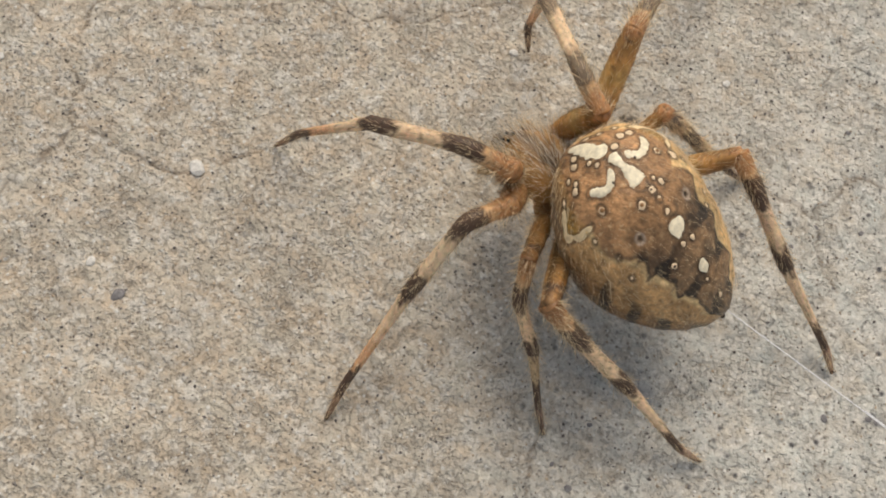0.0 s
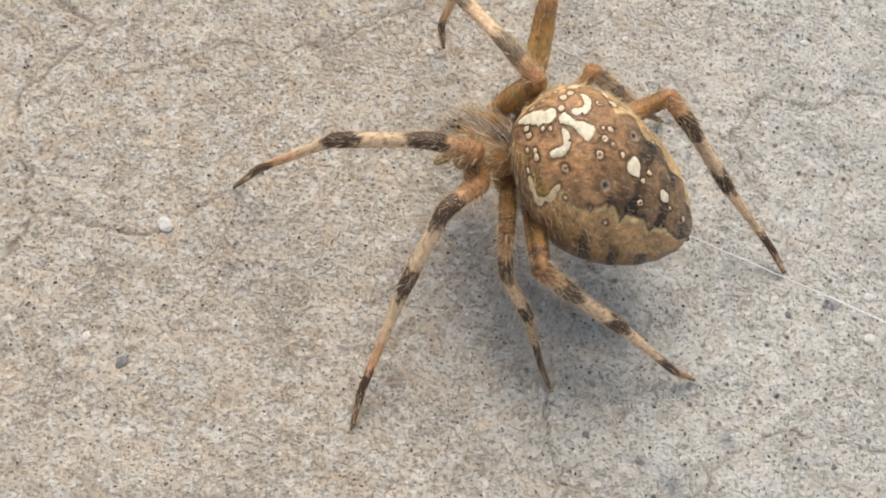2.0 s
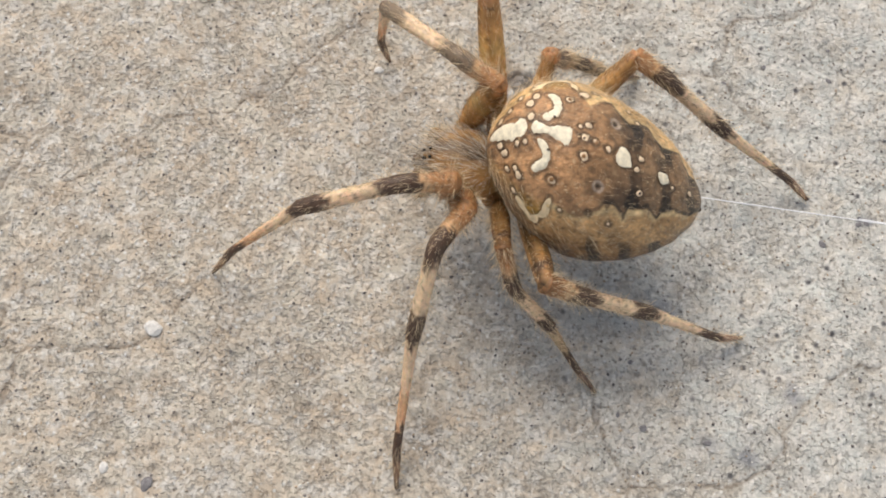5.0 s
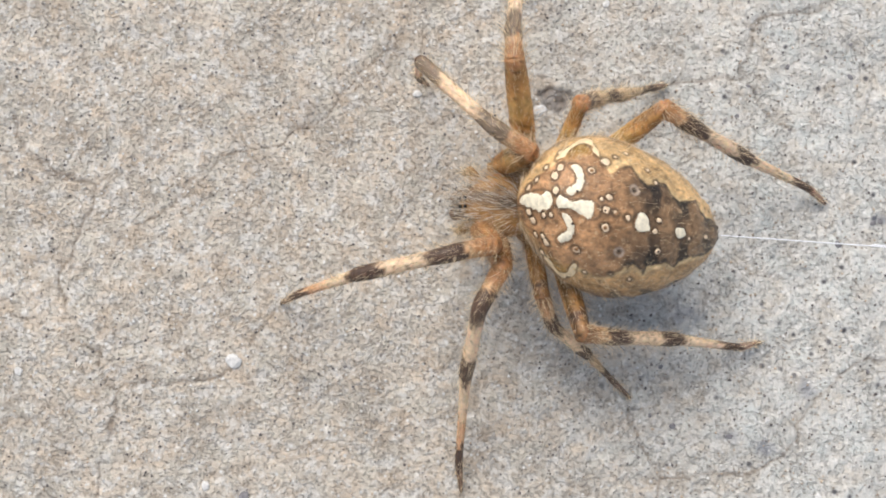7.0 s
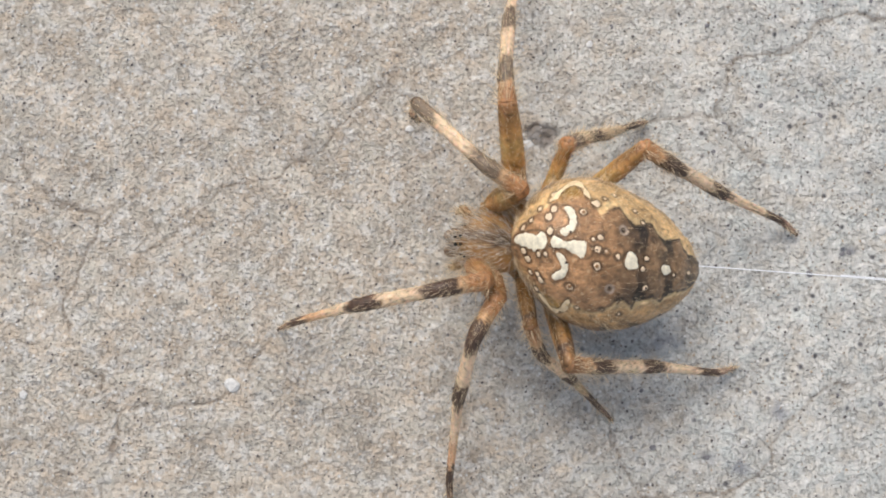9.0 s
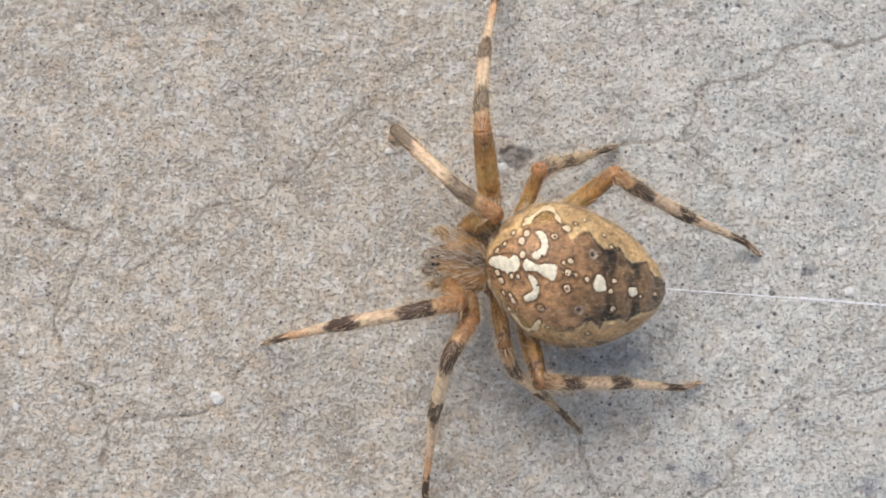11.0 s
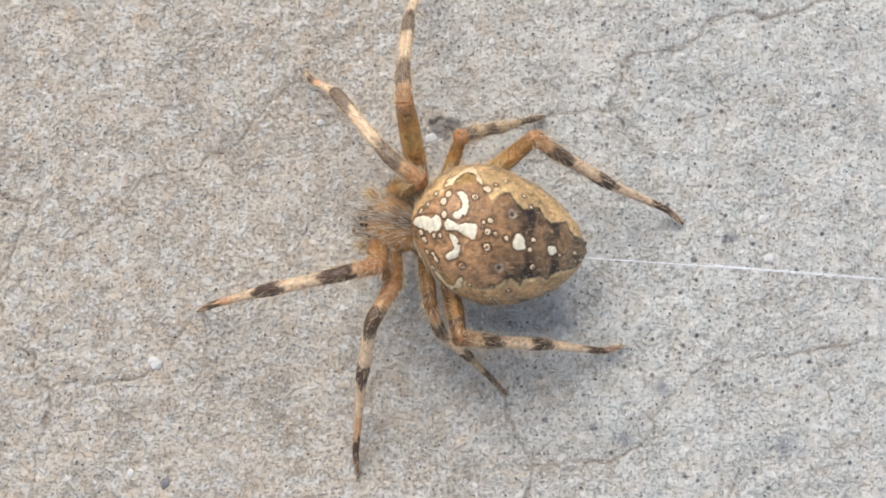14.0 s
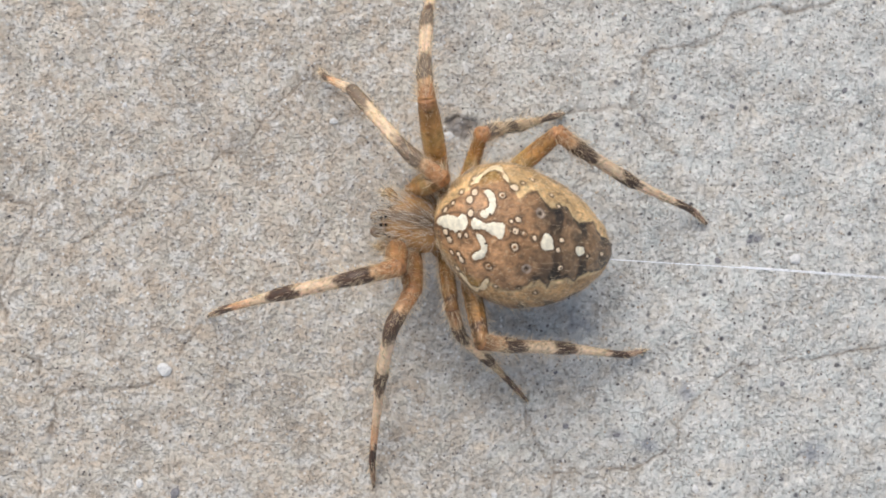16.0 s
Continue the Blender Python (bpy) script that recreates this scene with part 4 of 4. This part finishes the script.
def build_leg(spider, which, joints, seed):
    """Femur with its shin and foot; each has a coat of bristles that goes with it."""
    rng = np.random.RandomState(seed)
    h, k, p, t, m, f = (np.array(j) for j in joints)
    size = 0.78 if which == "right third" else 0.84 if "third" in which else 1.0
    stout = 1.25 if which == "right third" else 1.0
    girth = 0.88 if which in ("right third", "right hind") else 1.0
    slim = 0.86 if which in ("left third", "left hind") else 1.0
    skin_colour = umber_femur if slim < 1 else ruddy_femur if "left" in which else femur_colour
    over = lambda a, b: b + (b - a) / np.linalg.norm(b - a) * 0.28  # joints overlap a little
    femur = limb_mesh("leg", (h, h * 0.55 + k * 0.45 + (0, 0, 0.25), over(h, k)), np.array((0.55, 0.72, 0.78, 0.74, 0.60)) * size * slim * girth, skin_colour, 560, rng, h, (0.45, 1.05), 0.28 if slim < 1 else 0.12)
    leg = link("leg", femur[0], LEG_SKIN, spider, "hairy orange-brown leg ringed with dark bands")
    shin_colour = (lambda s: tuple(np.array(tibia_colour(s)) * (0.62 + 0.38 * min(1.0, max(0.0, (s - 0.22) * 6))))) if slim < 1 else third_tibia if which == "right third" else dusty_tibia if which in ("right front", "right second") else tibia_colour
    tib = limb_mesh("tibia", (over(p, k), p, over(p, t)), np.array((0.58, 0.60, 0.52, 0.56, 0.52, 0.44, 0.43, 0.50, 0.44)) * size * stout, shin_colour, 700, rng, k, (0.35, 0.95))
    tibia = link("tibia", tib[0], LEG_SKIN, leg, "pale shin with dark brown rings")
    toe = limb_mesh("foot", (over(m, t), m, f), np.array((0.42, 0.34, 0.28, 0.26, 0.26, 0.22, 0.17, 0.10)) * size * stout, hind_foot if "hind" in which else third_foot if "third" in which else foot_colour, 340, rng, t, (0.3, 0.75))
    foot = link("foot", toe[0], LEG_SKIN, leg, "slender orange foot with a dark tip")
    coats = [tagged(link("bristles", piece[1], (HAIR_PALE, HAIR_DARK), leg), kind="stuff") for piece in (femur, tib, toe)]
    place_part(leg, h)
    for ob, at in ((tibia, k), (foot, t), (coats[1], k), (coats[2], t)):
        place_part(ob, at - h)
    return leg, tibia, foot, coats[1], coats[2]


spider = new("spider")
tagged(spider, "brown garden spider with a cream cross, standing on concrete", "spider")
abdomen = build_abdomen(spider)
head = build_head(spider)
leg_parts = {which: build_leg(spider, which, joints, 50 + n) for n, (which, joints) in enumerate(LEGS.items())}


# ---- silk, grit and sand on the slab ----
def build_thread():
    curve = bpy.data.curves.new("silk_thread", "CURVE")
    curve.dimensions = "3D"
    curve.bevel_depth = 0.036 * MM
    curve.bevel_resolution = 2
    for dy, dz in ((0.0, 0.0), (0.09, -0.03)):
        line = [(10.2, -1.15, 6.7), (20.0, -1.75 + dy, 6.0 + dz), (32.0, -2.6 + dy, 5.0 + dz), (60.0, -4.9 + dy * 2, 2.4), (84.0, -7.0, 0.0)]
        if dy:
            line = line[1:]
        sp = curve.splines.new("POLY")
        sp.points.add(len(line) - 1)
        for pt, c in zip(sp.points, line):
            pt.co = (*(Vector(c) * MM), 1)
            pt.radius = 1.0 if c[0] < 22 else 0.6 if c[0] < 40 else 0.4
    dg = new("silk_thread", curve)
    me = bpy.data.meshes.new_from_object(dg.evaluated_get(bpy.context.evaluated_depsgraph_get()))
    bpy.data.objects.remove(dg)
    ob = link("silk_thread", me, SILK)
    tagged(ob, "fine white silk drag line running down to the concrete", "silk thread")


build_thread()


def pebble_mesh(name, rx, ry, rz, seed):
    rng = random.Random(seed)
    bm = bmesh.new()
    bmesh.ops.create_icosphere(bm, subdivisions=2, radius=1)
    for v in bm.verts:
        n = noise.noise(v.co * 1.3 + Vector((seed * 3.1, 0, 0)))
        v.co *= 1 + 0.35 * n
        v.co = Vector((v.co.x * rx, v.co.y * ry, v.co.z * rz))
    return bm


# pale and dark grains large enough to tell apart: x, y, radius
PALE_GRAINS = [(26.1, -1.0, 0.48), (25.6, 2.1, 0.40), (-23.2, -17.5, 0.34), (-21.4, -9.1, 0.60), (-8.95, 9.45, 0.32), (4.35, 15.97, 0.30), (-36.0, -9.8, 0.34), (3.05, -18.6, 0.26),
               (-0.4, 8.3, 0.46), (-24.5, 10.6, 0.22), (18.2, -18.3, 0.30), (-10.6, 6.2, 0.16), (17.7, 20.8, 0.34), (14.9, -13.1, 0.22)]
DARK_GRAINS = [(8.43, -13.5, 0.26), (-20.65, -18.35, 0.50), (20.1, -1.05, 0.34), (7.7, -9.5, 0.20), (6.9, -12.8, 0.18), (12.3, -14.2, 0.26), (25.0, -10.4, 0.26),
               (21.9, -9.8, 0.16), (22.6, 0.4, 0.24), (23.1, 0.55, 0.24), (13.3, 7.9, 0.24), (17.0, 11.4, 0.22), (21.4, 10.7, 0.24), (13.1, 17.4, 0.22), (6.0, 17.3, 0.2),
               (14.2, 10.0, 0.2), (25.5, 19.4, 0.2), (19.7, 12.1, 0.15), (21.5, 13.0, 0.16), (11.0, 16.2, 0.16), (32.2, 13.2, 0.3), (30.2, 12.0, 0.26)]
for n, (x, y, r) in enumerate(PALE_GRAINS):
    ob = part("quartz_grain", pebble_mesh("g", r, r * 0.8, r * 0.32, n), WHITE_GRIT)
    ob.matrix_world = pose(x * MM, y * MM, (ground_z(x, y) + r * 0.12) * MM, 0, 0, 47 * n)
    tagged(ob, "small white quartz grain stuck in the concrete", "grit", "loose grains on the slab")
for n, (x, y, r) in enumerate(DARK_GRAINS):
    ob = part("dark_grain", pebble_mesh("g", r, r * 0.7, r * 0.2, n + 30), DARK_GRIT)
    ob.matrix_world = pose(x * MM, y * MM, (ground_z(x, y) + r * 0.02) * MM, 0, 0, 71 * n)
    tagged(ob, "dark blue-grey grit grain set flush in the concrete", "grit", "loose grains on the slab")


def build_sand():
    rng = np.random.RandomState(77)
    base = np.array([(1, 0, 0), (-1, 0, 0), (0, 1, 0), (0, -1, 0), (0, 0, 1), (0, 0, -1)], float)
    tri = [(0, 2, 4), (2, 1, 4), (1, 3, 4), (3, 0, 4), (2, 0, 5), (1, 2, 5), (3, 1, 5), (0, 3, 5)]
    verts, faces, tints = [], [], []
    shades = ((0.62, 0.58, 0.52), (0.70, 0.68, 0.65), (0.36, 0.30, 0.24), (0.14, 0.125, 0.12), (0.22, 0.20, 0.19), (0.50, 0.40, 0.30))
    for _ in range(15000):
        x, y = rng.uniform(-42, 40), rng.uniform(-34, 31)
        r = 0.05 + 0.10 * rng.uniform() ** 2.2
        a = rng.uniform(0, 6.28)
        c, s = math.cos(a), math.sin(a)
        b = base * rng.uniform(0.7, 1.3, (6, 1)) * (r, r * 0.75, r * 0.6)
        b = np.stack([b[:, 0] * c - b[:, 1] * s + x, b[:, 0] * s + b[:, 1] * c + y, b[:, 2] + ground_z(x, y) + r * 0.1], -1)
        k = len(verts)
        verts += b.tolist()
        faces += [(k + i, k + j, k + l) for i, j, l in tri]
        tints += [shades[rng.randint(len(shades))]] * 6
    ob = link("sand", mesh_from("sand", verts, faces, np.array(tints), smooth=False), SAND)
    tagged(ob, "pale and dark sand grains bedded in the slab", "sand", kind="stuff")


SAND = tinted("sand_grain", 0.8, 6.0, 0.2)
build_sand()

# ---- what moves: the body sways on its planted feet, and one front foot reaches out ----
# seconds, shift in millimetres, turn in degrees about the body's centre
BODY = [
    (0, 0.04, -0.07, 0.07, -1.6, 0.7, 0.4),
    (0.5, -0.03, -0.92, -0.21, 0.0, 0.0, 0.6),
    (1, 0.06, -0.77, -0.05, 0.2, 0.1, 0.2),
    (1.5, -0.19, -0.12, 0.12, -0.4, -0.2, 0.4),
    (2, -0.14, -0.06, 0.34, -0.6, -0.2, 0.2),
    (2.5, 0.36, -0.37, 0.21, 0.5, 0.3, 0.1),
    (3, -0.21, -1.05, 0.02, 1.3, -1.3, -0.3),
    (3.5, -0.32, -0.31, -0.05, 0.5, -0.9, 0.0),
    (4, -0.02, -0.79, -0.07, 0.9, -0.4, -0.2),
    (4.2, 0.17, -0.76, -0.06, 0.8, -0.1, -0.1),
    (6.3, 0.03, 0.15, 0.08, 0.5, -0.0, -0.2),
    (6.5, -0.09, 0.15, 0.12, 0.4, -0.6, -0.1),
    (7, -0.40, 0.13, 0.07, 0.8, -1.8, -0.3),
    (7.5, -0.76, 0.05, -0.09, 1.4, -2.4, -0.3),
    (8, -0.23, 0.10, -0.11, 1.1, -1.2, -0.0),
    (8.5, -0.11, -0.23, -0.04, 1.2, -0.5, 0.3),
    (11, -0.00, -0.04, -0.01, 0.4, 0.1, 0.1),
    (11.5, 0.04, 0.28, -0.04, -0.2, 0.3, -0.0),
    (12, -0.22, 0.46, 0.07, -0.4, -0.7, -0.3),
    (12.5, -0.31, 0.30, 0.10, -0.3, -0.7, -0.4),
    (13, -0.28, 0.46, 0.12, -0.7, -0.7, -0.4),
    (13.5, -0.13, 0.44, 0.06, -0.7, -0.8, 0.2),
    (14, 0.32, 0.67, -0.13, -1.0, 1.3, 0.1),
    (14.5, 0.41, 0.46, -0.16, -0.7, 2.0, -0.0),
    (15, 0.46, 0.47, -0.17, -0.5, 2.4, 0.2),
    (15.5, 0.50, 0.58, -0.14, -0.8, 2.5, 0.1),
    (16, 0.52, 0.72, -0.15, -1.6, 2.6, -0.2),
]


def body_pose(t):
    """The sway of the body, as a matrix in metres."""
    times = [r[0] for r in BODY]
    v = [np.interp(t, times, [r[c] for r in BODY]) for c in range(1, 7)]
    return Matrix.Translation(Vector(v[:3]) * MM) @ pose(*(CENTRE * MM), *v[3:]) @ Matrix.Translation(-Vector(CENTRE) * MM)


def bend_chain(hip, knee, ankle, tip, lengths):
    """Keeps the three lengths while the hip and the tip stay put."""
    k, a = knee.copy(), ankle.copy()
    for _ in range(40):
        a = tip + (a - tip).normalized() * lengths[2]
        k = a + (k - a).normalized() * lengths[1]
        k = hip + (k - hip).normalized() * lengths[0]
        a = k + (a - k).normalized() * lengths[1]
    return k, a


def motions():
    times = sorted({r[0] for r in BODY} | {13.3, 13.42})
    sway = {t: body_pose(t) for t in times}
    for ob in (abdomen, head):
        rest = Matrix.Translation(Vector(CENTRE) * MM)
        walk(ob, [(t, sway[t] @ rest) for t in times])
    for which, joints in LEGS.items():
        h, k, p, a, m, f = (Vector(j) * MM for j in joints)
        lengths = ((k - h).length, (a - k).length, (f - a).length)
        rows = ([], [], [])
        for t in times:
            hip = sway[t] @ h
            k1, a1, f1 = k, a, f
            if which == "right front" and t > STRETCH_AT:
                k1, a1, f1 = (Vector(j) * MM for j in STRETCHED)
            lift = sway[t] @ k - k
            k1, a1 = bend_chain(hip, k1 + lift * (0.4 if which == "right third" else 0.7), a1 + lift * 0.35, f1, lengths)
            tip = a1 + (f1 - a1).normalized() * lengths[2]
            poses = []
            for start, end, was, to in ((hip, k1, h, k), (k1, a1, k, a), (a1, tip, a, f)):
                turn = (to - was).rotation_difference(end - start).to_matrix().to_4x4()
                poses.append(Matrix.Translation(start) @ turn)
            rows[0].append((t, poses[0]))
            rows[1].append((t, poses[0].inverted() @ poses[1]))
            rows[2].append((t, poses[0].inverted() @ poses[2]))
        for ob, r in zip(leg_parts[which], (*rows, rows[1], rows[2])):
            walk(ob, r)


motions()
